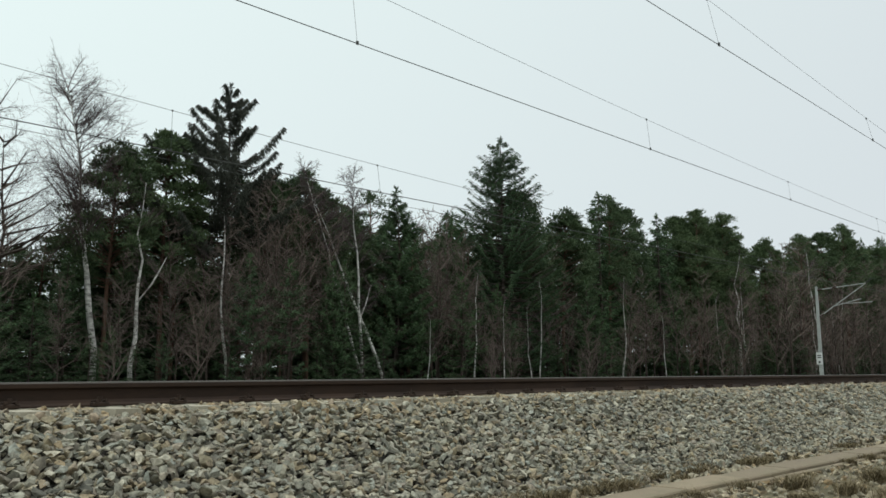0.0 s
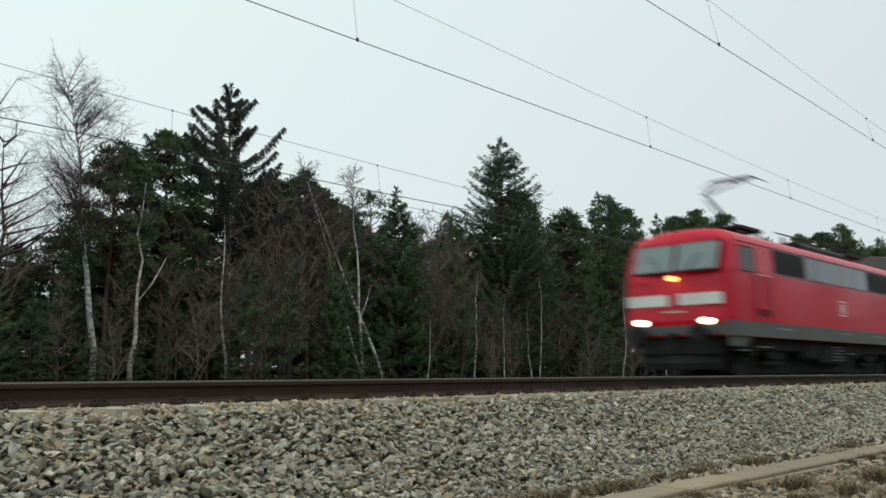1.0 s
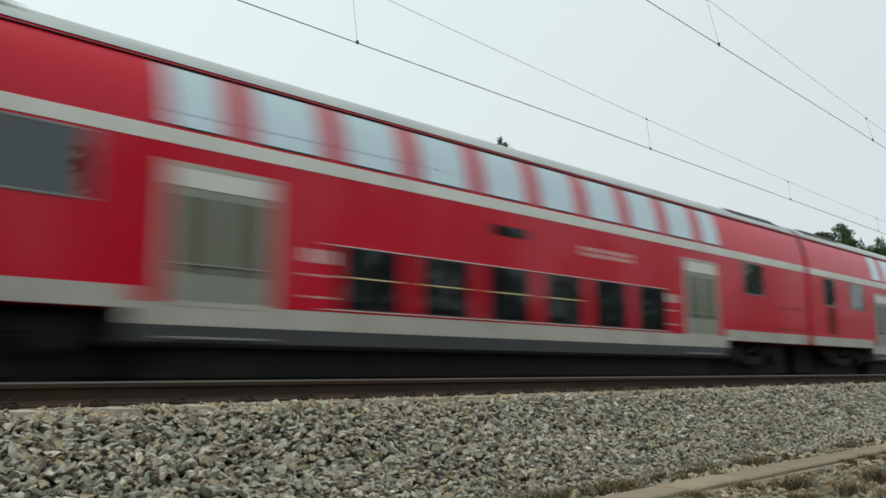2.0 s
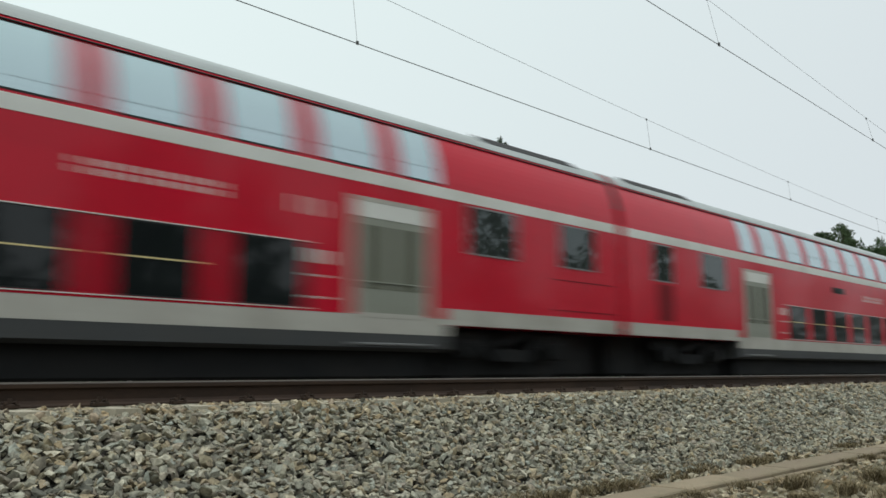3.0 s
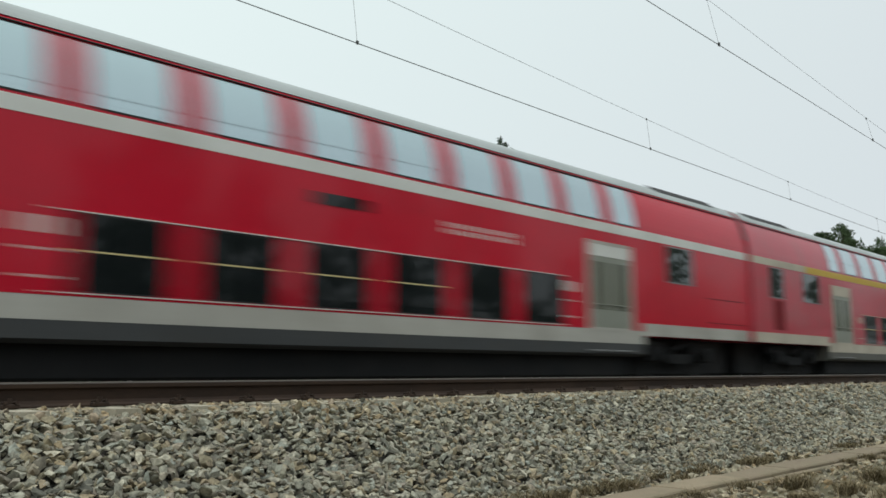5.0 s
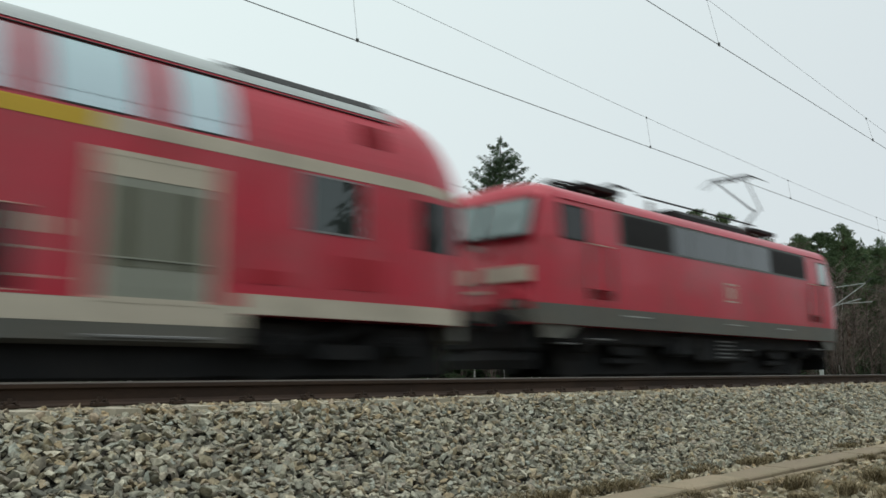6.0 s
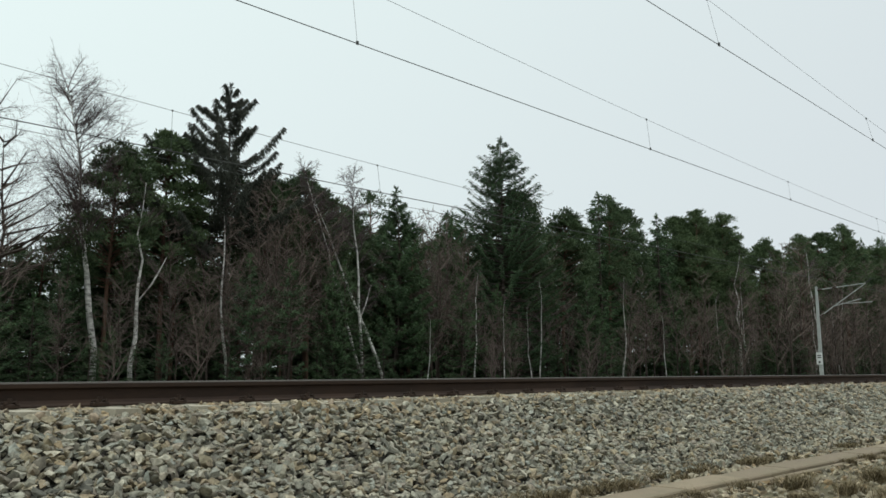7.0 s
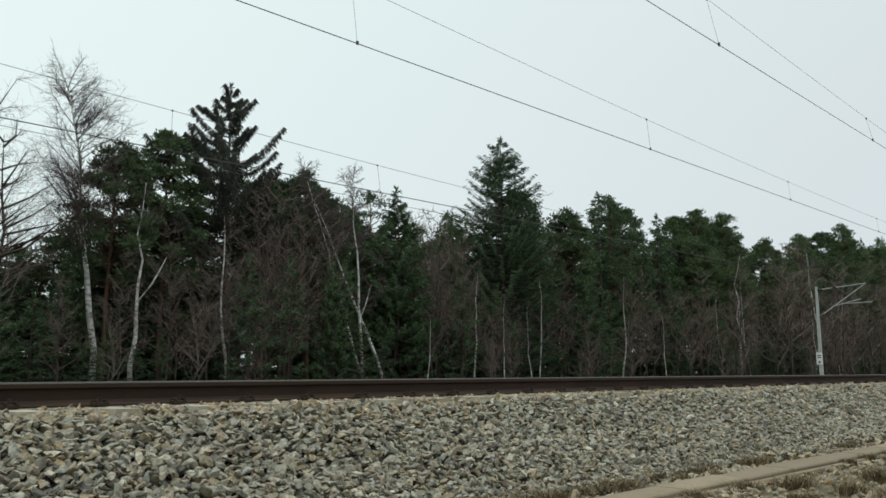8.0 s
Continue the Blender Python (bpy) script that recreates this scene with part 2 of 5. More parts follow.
def rod(bm, a, b, r0, r1=None, n=8):
    a, b = Vector(a), Vector(b)
    d = b - a
    m = Matrix.Translation((a + b) / 2) @ d.to_track_quat("Z", "Y").to_matrix().to_4x4()
    bmesh.ops.create_cone(bm, cap_ends=True, segments=n, radius1=r0, radius2=r0 if r1 is None else r1, depth=d.length, matrix=m)
    return bm


def rodded(a, b, r0, r1=None, n=8):
    return rod(bmesh.new(), a, b, r0, r1, n)


def loft(bm, rings, closed=True, caps=True):
    """Rings of equally many points, joined to a skin."""
    vs = [[bm.verts.new(p) for p in ring] for ring in rings]
    n = len(vs[0])
    for a, b in zip(vs, vs[1:]):
        for i in range(n if closed else n - 1):
            j = (i + 1) % n
            bm.faces.new((a[i], a[j], b[j], b[i]))
    if caps:
        bm.faces.new(vs[0])
        bm.faces.new(vs[-1])
    bmesh.ops.recalc_face_normals(bm, faces=bm.faces)
    return bm


def thing(name, label, category, group="", kind="", at=None):
    ob = tagged(new(name), label, category, group, kind)
    if at is not None:
        ob.matrix_world = at
    return ob


# ---- ground, ballast and tracks ----
def shoulder(y):
    """Height of the ballast surface across the tracks."""
    pts = ((-80, GROUND), (4.15, GROUND + 0.03), (5.35, -0.235), (8.3, -0.235), (9.6, -0.30), (12.9, -0.30), (14.6, GROUND), (18.3, GROUND), (19.3, -0.52), (22.8, -0.52), (23.9, GROUND), (400, GROUND))
    for (a, za), (b, zb) in zip(pts, pts[1:]):
        if y <= b:
            return za + (zb - za) * (y - a) / (b - a)
    return GROUND


def build_ground():
    bm = bmesh.new()
    xs = [-3000, -400, -120, -40, -10, -4, *np.arange(0, 24.1, 1.5), 30, 40, 60, 90, 150, 250, 500, 3000]
    ys = [-3000, -300, -60, -20, -6, -2, 0, 1, 2, 2.6, 3.1, 3.22, 3.3, 3.75, 4.4, 6, 12, 18, 26, 32, 38, 44, 55, 80, 130, 400, 3000]
    grid = [[bm.verts.new((x, y, GROUND - 0.015 + (0.03 * noise.noise((x * 0.5, y * 0.8, 3)) if abs(x) < 200 and not 3 < y < 26 else 0) - (0.02 if 3.25 < y < 26 else 0) + (0.012 if y < 3.25 else 0))) for y in ys] for x in xs]
    for i in range(len(xs) - 1):
        for j in range(len(ys) - 1):
            bm.faces.new((grid[i][j], grid[i + 1][j], grid[i + 1][j + 1], grid[i][j + 1]))
    tagged(part("ground", bm, M["soil"]), "brown winter ground with thin dry grass", "ground", kind="structure")
    bm = bmesh.new()
    box(bm, (80, 68, GROUND - 0.03), (420, 66, 0.12), 0.03)
    tagged(part("forest_floor", bm, M["litter"]), "dark forest floor of leaf litter under the trees", "forest floor", kind="structure")


def build_bed(name, ya, yb, label):
    ys = sorted({*[y for y in (4.15, 5.35, 8.3, 9.6, 12.9, 14.6, 18.3, 19.3, 22.8, 23.9) if ya <= y <= yb]})
    bm = bmesh.new()
    rings = []
    for x in (-150, -20, 0, 20, 60, 150, 320):
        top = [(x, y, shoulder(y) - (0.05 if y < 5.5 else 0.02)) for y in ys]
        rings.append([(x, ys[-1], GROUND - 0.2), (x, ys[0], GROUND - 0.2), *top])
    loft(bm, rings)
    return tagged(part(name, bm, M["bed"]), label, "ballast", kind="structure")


RAIL = ((-0.075, -0.172), (-0.075, -0.160), (-0.03, -0.146), (-0.009, -0.125), (-0.009, -0.055), (-0.035, -0.040), (-0.036, -0.012), (-0.028, -0.002), (-0.014, 0.0))


def build_rail(y, level):
    bm = bmesh.new()
    prof = [*RAIL, *[(-a, z) for a, z in reversed(RAIL)]]
    rings = [[(x, y + a, z + level) for a, z in prof] for x in (-150, -30, 0, 10, 20, 40, 80, 160, 320)]
    loft(bm, rings)
    for f in bm.faces:
        c = f.calc_center_median()
        f.material_index = 1 if c.z > level - 0.009 else 0
    return tagged(part("rail", bm, [M["rust"], M["railtop"]]), "rusty steel rail with a worn grey head on concrete sleepers", "rail", "rails", "structure")


def build_sleeper():
    """A concrete sleeper with four spring clips; its origin is under the track's centre."""
    th = thing("sleeper", "weathered concrete sleeper bedded in ballast under the rails", "sleeper", "sleepers")
    bm = bmesh.new()
    ring = lambda x, k: [(-0.13 * k, x, -0.38), (0.13 * k, x, -0.38), (0.095 * k, x, -0.172 if abs(x) < 0.95 else -0.185), (-0.095 * k, x, -0.172 if abs(x) < 0.95 else -0.185)]
    loft(bm, [ring(x, k) for x, k in ((-1.3, 0.9), (-1.24, 1), (-0.5, 1), (0, 0.85), (0.5, 1), (1.24, 1), (1.3, 0.9))])
    part("concrete_body", bm, M["concrete"], th)
    for s in (-1, 1):
        for e in (-1, 1):
            y = s * GAUGE + e * 0.105
            bm = boxed((0, y, -0.158), (0.12, 0.06, 0.03), 0.006)
            for dx in (-0.035, 0.035):
                rod(bm, (dx, y - e * 0.045, -0.142), (dx, y + e * 0.035, -0.132), 0.012, n=6)
            rod(bm, (0, y, -0.15), (0, y, -0.105), 0.017, n=6)
            part("rail_clip", bm, M["rust"], th, "rusty spring clip and screw")
    return th


def hull(rng, n=11):
    bm = bmesh.new()
    for _ in range(n):
        v = Vector(rng.normal(size=3)).normalized() * rng.uniform(0.84, 1.06)
        bm.verts.new(v)
    r = bmesh.ops.convex_hull(bm, input=bm.verts)
    bmesh.ops.delete(bm, geom=[v for v in bm.verts if not v.link_faces], context="VERTS")
    bm.verts.index_update()
    vs = np.array([v.co[:] for v in bm.verts])
    fs = [[v.index for v in f.verts] for f in bm.faces]
    bm.free()
    return vs, fs


def turns(rng, n):
    q = rng.normal(size=(n, 4))
    q /= np.linalg.norm(q, axis=1)[:, None]
    w, x, y, z = q.T
    return np.stack([np.stack([1 - 2 * (y * y + z * z), 2 * (x * y - z * w), 2 * (x * z + y * w)], -1),
                     np.stack([2 * (x * y + z * w), 1 - 2 * (x * x + z * z), 2 * (y * z - x * w)], -1),
                     np.stack([2 * (x * z - y * w), 2 * (y * z + x * w), 1 - 2 * (x * x + y * y)], -1)], 1)


def scatter_stones(name, spots, sizes, label, seed, parent=None, material=None):
    """Many loose stones joined into one mesh."""
    rng = np.random.default_rng(seed)
    shapes = [hull(rng) for _ in range(10)]
    n = len(spots)
    R = turns(rng, n)
    S = sizes[:, None] * rng.uniform([1.05, 0.62, 0.42], [1.6, 1.05, 0.72], (n, 3))
    pick = rng.integers(0, len(shapes), n)
    V, F, off = [], [], 0
    tilt = rng.normal(0, 0.35, (n, 2))
    yaw = rng.uniform(0, 6.28, n)
    for i in range(n):
        vs, fs = shapes[pick[i]]
        c, s = math.cos(yaw[i]), math.sin(yaw[i])
        A = np.array([[c, -s, 0], [s, c, 0], [0, 0, 1]]) @ np.array([[1, 0, tilt[i, 0]], [0, 1, tilt[i, 1]], [-tilt[i, 0], -tilt[i, 1], 1]])
        if i % 3 == 0:
            A = R[i]
        V.append((vs * S[i] * 0.5) @ A.T + spots[i])
        F.extend([[k + off for k in f] for f in fs])
        off += len(vs)
    ob = raw(name, np.concatenate(V), F, material or M["stone"], parent)
    return tagged(ob, label, "gravel", kind="stuff")


def build_ballast(bed):
    rng = np.random.default_rng(4)
    rows, sizes = [], []
    for xa, xb, per, size in ((0.8, 12, 1150, 0.063), (12, 20, 640, 0.078), (20, 32, 280, 0.095), (32, 60, 90, 0.12)):
        n = int((xb - xa) * 1.95 * per)
        x, y = rng.uniform(xa, xb, n), rng.uniform(4.1, 6.03, n)
        z = np.array([shoulder(v) for v in y]) + rng.uniform(-0.028, 0.032, n) + 0.018 * np.sin(x * 2.1 + y * 3.3) * (y < 5.5)
        # keep the sleepers' tops clear, and heap the stones between them
        ph = np.abs((x - SLEEPER0 + SPACING / 2) % SPACING - SPACING / 2)
        z = np.where(y > 5.5, z + np.where(ph < 0.13, -0.018, 0.022), z)
        bare_top = (ph < 0.12) & (y > 5.86 + rng.normal(0, 0.04, n))
        rows.append(np.stack([x, y, z], 1)[~bare_top])
        sizes.append((size * np.clip(rng.lognormal(0, 0.28, n), 0.55, 1.55) * np.where(y > 5.55, 0.82, 1.0))[~bare_top])
    spots, sizes = np.concatenate(rows), np.concatenate(sizes)
    near = (spots[:, 0] > 2.6) & (spots[:, 0] < 4.2) & (spots[:, 1] > 4.5) & (spots[:, 1] < 4.95)
    idx = np.nonzero(near)[0][:300]
    keep = np.ones(len(spots), bool)
    keep[idx] = False
    dusty = spots[:, 1] + rng.normal(0, 0.12, len(spots)) > 5.45
    scatter_stones("ballast_stones", spots[keep & ~dusty], sizes[keep & ~dusty], "crushed grey and tan ballast stones on the track shoulder", 5)
    scatter_stones("ballast_stones_dusty", spots[keep & dusty], sizes[keep & dusty], "rust-dusted tan ballast stones beside the rail", 6, material=M["dusty_stone"])
    shapes = []
    for k in range(8):
        vs, fs = hull(rng)
        me = bpy.data.meshes.new("stone")
        me.from_pydata([tuple(v) for v in vs], [], fs)
        me.materials.append(M["stone"])
        shapes.append(me)
    for i in idx:
        ob = new("stone", shapes[i % 8])
        ob.parent = bed
        s = sizes[i] * 0.5
        ob.matrix_basis = Matrix.LocRotScale(spots[i], Euler(rng.uniform(-0.5, 0.5, 3) + np.array([0, 0, rng.uniform(0, 6)])), (s * 1.2, s * 0.9, s * 0.65))


def build_trough():
    """The concrete cable trough beside the ballast, with its lids."""
    th = thing("cable_trough", "sandy concrete cable trough with flat lids beside the ballast", "cable trough")
    bm = bmesh.new()
    box(bm, (40, 3.325, GROUND - 0.035), (110, 0.055, 0.13), 0.008)
    box(bm, (40, 3.72, GROUND - 0.05), (110, 0.06, 0.13), 0.008)
    part("side_wall", bm, M["slab"], th)
    bm = boxed((0, 0, 0), (0.988, 0.318, 0.05), 0.012)
    first = part("lid", bm, M["slab"], th)
    rng = np.random.default_rng(8)
    for i in range(46):
        ob = first if i == 0 else new("lid", first.data)
        ob.parent = th
        ob.matrix_basis = pose(-2.3 + i, 3.536 + rng.normal(0, 0.006), GROUND + 0.032 + rng.normal(0, 0.004), rng.normal(0, 0.4), rng.normal(0, 0.2), rng.normal(0, 0.25))
    return th


def blades(name, centres, reach, height, count, seed, label, width=0.0035):
    rng = np.random.default_rng(seed)
    V, F = [], []
    for cx, cy, cz, k in centres:
        for _ in range(int(count * k)):
            x, y = cx + rng.normal(0, reach * k), cy + rng.normal(0, reach * 0.55 * k)
            h, a = height * k * rng.uniform(0.4, 1.1), rng.uniform(0, 6.28)
            lean = rng.uniform(0.6, 2.2) * h
            d = np.array([math.cos(a), math.sin(a), 0])
            s = np.array([-d[1], d[0], 0]) * width
            p = np.array([x, y, cz - 0.01])
            m, e = p + d * lean * 0.35 + np.array([0, 0, h * 0.7]), p + d * lean + np.array([0, 0, h * rng.uniform(0.5, 1)])
            o = len(V)
            V += [p - s, p + s, m + s * 0.7, m - s * 0.7, e]
            F += [(o, o + 1, o + 2, o + 3), (o + 3, o + 2, o + 4)]
    return tagged(raw(name, V, F, M["grass"]), label, "grass", kind="stuff")


def build_verge():
    rng = np.random.default_rng(12)
    n = 4800
    x, y = rng.uniform(2, 20, n), np.where(rng.random(n) < 0.3, rng.uniform(3.70, 4.25, n), 3.3 - np.abs(rng.normal(0, 0.8, n)))
    z = np.where(y < 3.25, GROUND + 0.012, GROUND + 0.005)
    scatter_stones("verge_gravel", np.stack([x, y, z], 1), 0.052 * np.clip(rng.lognormal(0, 0.4, n), 0.4, 2), "loose pale gravel on the verge", 13, material=M["dusty_stone"])
    tufts = [(rng.uniform(2.5, 26), rng.normal(4.10, 0.11), GROUND + 0.03, rng.uniform(0.5, 1.1)) for _ in range(80)]
    blades("dry_grass", tufts, 0.13, 0.085, 260, 14, "low brown dry grass along the foot of the ballast")
    tufts = [(rng.uniform(3, 24), rng.uniform(1.0, 3.1), GROUND + 0.012, rng.uniform(0.5, 1.3)) for _ in range(210)]
    tufts += [(rng.uniform(4.5, 16), rng.normal(3.24, 0.05), GROUND + 0.012, rng.uniform(0.4, 0.8)) for _ in range(22)]
    blades("dry_grass", tufts, 0.085, 0.12, 330, 15, "clumps of brown dry grass beside the cable trough")


build_ground()
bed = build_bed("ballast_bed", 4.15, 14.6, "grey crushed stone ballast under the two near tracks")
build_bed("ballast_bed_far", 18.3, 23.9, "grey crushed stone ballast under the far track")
for yc, level in zip(TRACKS, LEVELS):
    for s in (-1, 1):
        build_rail(yc + s * GAUGE, level + (CANT if s > 0 else 0.0))
build_ballast(bed)
first_sleeper = build_sleeper()
TILT = math.degrees(math.atan(-CANT / (2 * GAUGE)))
first_sleeper.matrix_world = pose(SLEEPER0 - 6 * SPACING, TRACKS[0], CANT / 2, -TILT)
for yc, level, n in zip(TRACKS, LEVELS, (70, 60, 30)):
    for i in range(n):
        if yc != TRACKS[0] or i:
            copy_thing(first_sleeper, pose(SLEEPER0 + (i - 6) * SPACING, yc, level + CANT / 2, -TILT))
build_trough()
build_verge()


# ---- overhead line ----
def wire(name, points, r, label, parent):
    bm = bmesh.new()
    rings = []
    for x, y, z in points:
        rings.append([(x, y + r * math.cos(a), z + r * math.sin(a)) for a in np.arange(6) * math.pi / 3])
    loft(bm, rings)
    return part(name, bm, M["copper"], parent, label)


def catenary(y_of, contact, low, mid, curve, droppers, reach=(-40, 160), r=0.012):
    """A contact wire with its messenger wire and droppers over one track."""
    span = 80.0

    def sag(x):
        u = (x - mid + span / 2) % span - span / 2
        return low + curve * u * u
    xs = np.arange(reach[0], reach[1] + 0.1, 2.5)
    line = thing("overhead_line", "dark overhead contact line stretched above the railway track", "overhead line", "overhead lines")
    wire("contact_wire", [(x, y_of(x), contact) for x in xs], r, "dark copper contact wire", line)
    wire("messenger_wire", [(x, y_of(x), sag(x)) for x in xs], r * 0.5, "thin sagging messenger wire", line)
    for x, dx in droppers:
        a, b = Vector((x, y_of(x), contact)), Vector((x + dx, y_of(x), sag(x + dx)))
        drop = part("dropper", rodded(a, b, r * 0.4, n=5), M["copper"], line)
        part("clamp", boxed(a + Vector((0, 0, 0.015)), (0.06, 0.03, 0.07), 0.008), M["copper"], drop)
        part("upper_clamp", boxed(b, (0.05, 0.03, 0.05), 0.008), M["copper"], drop)
    return line


train_line = catenary(lambda x: 11.33 + 0.0105 * (x - 9.45), 5.93, 6.48, 39.6, 0.0006, [(x, -0.15) for x in (9.45, 19.7, 29.1, 38.5, 48)], r=0.0085)
catenary(lambda x: 6.71 + 0.0226 * (x - 14.1), 5.93, 6.2, 42.0, 0.0006, [(x, -0.4) for x in (14.1, 22.95, 32)], reach=(-10, 60), r=0.0065)
far_line = catenary(lambda x: 21.0, 6.03, 6.6, 44.0, 0.00052, [(11.0, 0), (18.6, -0.15), (26.2, 0), (33.8, 0)], reach=(-30, 150), r=0.014)
part("hanger", rodded((66.9, 21.0, 6.87), (66.9, 21.42, 6.52), 0.03), M["copper"], far_line)
back_line = thing("return_line", "thin return wire strung behind the far track", "overhead line")
wire("return_wire", [(x, 22.4, 6.13 + 0.0004 * (x - 26) ** 2 - 0.05) for x in np.arange(-10, 61, 5)], 0.008, "", back_line)


def build_mast(x, y):
    th = thing("catenary_mast", "grey galvanised steel mast with a bracket arm beside the far track", "mast", at=pose(x, y, 0))
    bm = bmesh.new()
    loft(bm, [[(a * w, b * w * 1.3, z) for a, b in ((-1, -1), (1, -1), (1, 1), (-1, 1))] for z, w in ((GROUND - 0.1, 0.10), (0.5, 0.095), (6.55, 0.06))])
    part("post", bm, M["zinc"], th)
    top, tip, foot = (0, -0.06, 6.28), (0, -3.6, 6.55), (0, -0.08, 4.2)
    part("top_tube", rodded(top, tip, 0.03), M["zinc"], th)
    part("bracket_tube", rodded(foot, tip, 0.04), M["zinc"], th)
    part("steady_arm", rodded((0, -1.35, 5.0), (0, -3.2, 5.42), 0.035), M["zinc"], th)
    part("registration_arm", rodded((0.02, -2.0, 5.13), (0.05, -3.95, 5.15), 0.026), M["zinc"], th)
    for p, q in (((0, -0.1, 6.28), (0, -0.45, 6.31)), ((0, -0.12, 4.23), (0, -0.45, 4.45)), ((0, -1.2, 6.37), (0, -1.5, 6.40))):
        bm = bmesh.new()
        p, q = Vector(p), Vector(q)
        for i in range(5):
            c = p.lerp(q, (i + 0.5) / 5)
            rod(bm, c - (q - p) * 0.06, c + (q - p) * 0.06, 0.085, 0.05)
        part("insulator", bm, M["ceramic"], th, "brown porcelain insulator")
    part("concrete_foot", boxed((0, 0, GROUND + 0.05), (0.7, 0.7, 0.3), 0.04), M["concrete"], th)
    sign = part("sign_plate", boxed((-0.13, 0.05, 1.05), (0.02, 0.46, 0.9), 0.006), M["plate"], th, "white enamel plate with dark characters")
    for z, w in ((1.28, 0.28), (1.13, 0.3), (0.82, 0.16), (0.74, 0.16)):
        part("character_bar", boxed((-0.144, 0.05, z), (0.008, w, 0.07)), M["ink"], sign)
    return th


build_mast(66.9, 25.0)


# ---- trees ----
def tube(V, F, pts, radii, n=5):
    """A tapered tube through points, appended to V and F."""
    base = len(V)
    pts = [np.asarray(p, float) for p in pts]
    for i, p in enumerate(pts):
        d = pts[min(i + 1, len(pts) - 1)] - pts[max(i - 1, 0)]
        d = d / (np.linalg.norm(d) + 1e-9)
        a = np.cross(d, (0.31, 0.94, 0.12) if abs(d[2]) > 0.8 else (0, 0, 1))
        a /= np.linalg.norm(a) + 1e-9
        b = np.cross(d, a)
        for k in range(n):
            t = 2 * math.pi * k / n
            V.append(p + radii[i] * (a * math.cos(t) + b * math.sin(t)))
    for i in range(len(pts) - 1):
        for k in range(n):
            j = (k + 1) % n
            F.append((base + i * n + k, base + i * n + j, base + (i + 1) * n + j, base + (i + 1) * n + k))
    if n > 3:
        F.append(tuple(base + k for k in reversed(range(n))))
    F.append(tuple(base + (len(pts) - 1) * n + k for k in range(n)))


def kites(V, F, P, D, length, width, rng):
    """Small leaf-like sprays at the points P, pointing along D."""
    D = D / (np.linalg.norm(D, axis=1)[:, None] + 1e-9)
    side = np.cross(D, rng.normal(size=D.shape))
    side /= np.linalg.norm(side, axis=1)[:, None] + 1e-9
    L, W = np.asarray(length)[:, None], np.asarray(width)[:, None]
    up = np.cross(D, side) * W * 0.35
    q = np.stack([P, P + D * L * 0.45 + side * W / 2 - up, P + D * L, P + D * L * 0.45 - side * W / 2 - up], 1)
    o = len(V)
    V.extend(q.reshape(-1, 3))
    F.extend((o + 4 * i, o + 4 * i + 1, o + 4 * i + 2, o + 4 * i + 3) for i in range(len(P)))


def plant(name, label, category, group, wood, leaf, wood_mat, leaf_mat, wood_name="trunk", leaf_name="crown"):
    th = thing(name, label, category, group)
    raw(wood_name, *wood, wood_mat, th, smooth=True)
    if leaf[0]:
        raw(leaf_name, *leaf, leaf_mat, th)
    return th


def spruce(seed, H=18.0, R=3.2, whorl=0.42, arms=6, sprays=20, low=0.08, droop=0.35, size=1.0, sparse=0.0, label="", leaf="needles", shape=0.85, rise=0.25, even=0.55):
    rng = np.random.default_rng(seed)
    WV, WF, LV, LF = [], [], [], []
    bend = rng.normal(0, 0.15, 2)
    axis = lambda z: np.array([bend[0] * math.sin(z / H * 2.5), bend[1] * math.sin(z / H * 3), z])
    tube(WV, WF, [axis(z) for z in np.linspace(-0.3, H, 7)], np.linspace(0.012 * H, 0.015, 7), 7)
    z = H * low
    while z < H - 0.15:
        u = z / H
        reach = R * (1 - u) ** shape * min(1, 0.55 + 1.2 * u) + 0.12
        for k in range(arms if u < 0.92 else 4):
            if rng.random() < sparse:
                continue
            a = rng.uniform(0, 6.283)
            L = reach * rng.uniform(even, 1.12)
            d = np.array([math.cos(a), math.sin(a), 0])
            p0 = axis(z + rng.uniform(-0.2, 0.2))
            lift = rise * u
            pt = lambda s: p0 + d * L * s + np.array([0, 0, L * (lift * s - droop * math.sin(s * 2.2) * (1 - 0.4 * u) + 0.22 * s * s)])
            tube(WV, WF, [pt(0), pt(0.5), pt(1)], [0.018 * L + 0.008, 0.009 * L + 0.005, 0.004], 3)
            n = max(5, int(sprays * L / R + 4))
            s = rng.uniform(0.12, 1.02, n) ** 0.8
            P = np.array([pt(v) for v in s]) + rng.normal(0, 0.05, (n, 3)) * size
            side = np.array([-d[1], d[0], 0])
            D = d * 0.7 + side * rng.normal(0, 0.8, n)[:, None] + np.array([0, 0, -1])[None] * rng.uniform(0.1, 0.9, n)[:, None]
            kites(LV, LF, P, D, size * rng.uniform(0.26, 0.55, n), size * rng.uniform(0.06, 0.13, n), rng)
        z += whorl * rng.uniform(0.75, 1.25) * (1.0 - 0.45 * u)
    n = 14
    kites(LV, LF, np.array([axis(H - 0.5 * v) for v in rng.random(n)]), rng.normal(0, 0.4, (n, 3)) + np.array([0, 0, 0.9]), np.full(n, 0.4), np.full(n, 0.12), rng)
    return plant("spruce_tree", label, "tree", "forest trees", (WV, WF), (LV, LF), M["bark"], M[leaf])


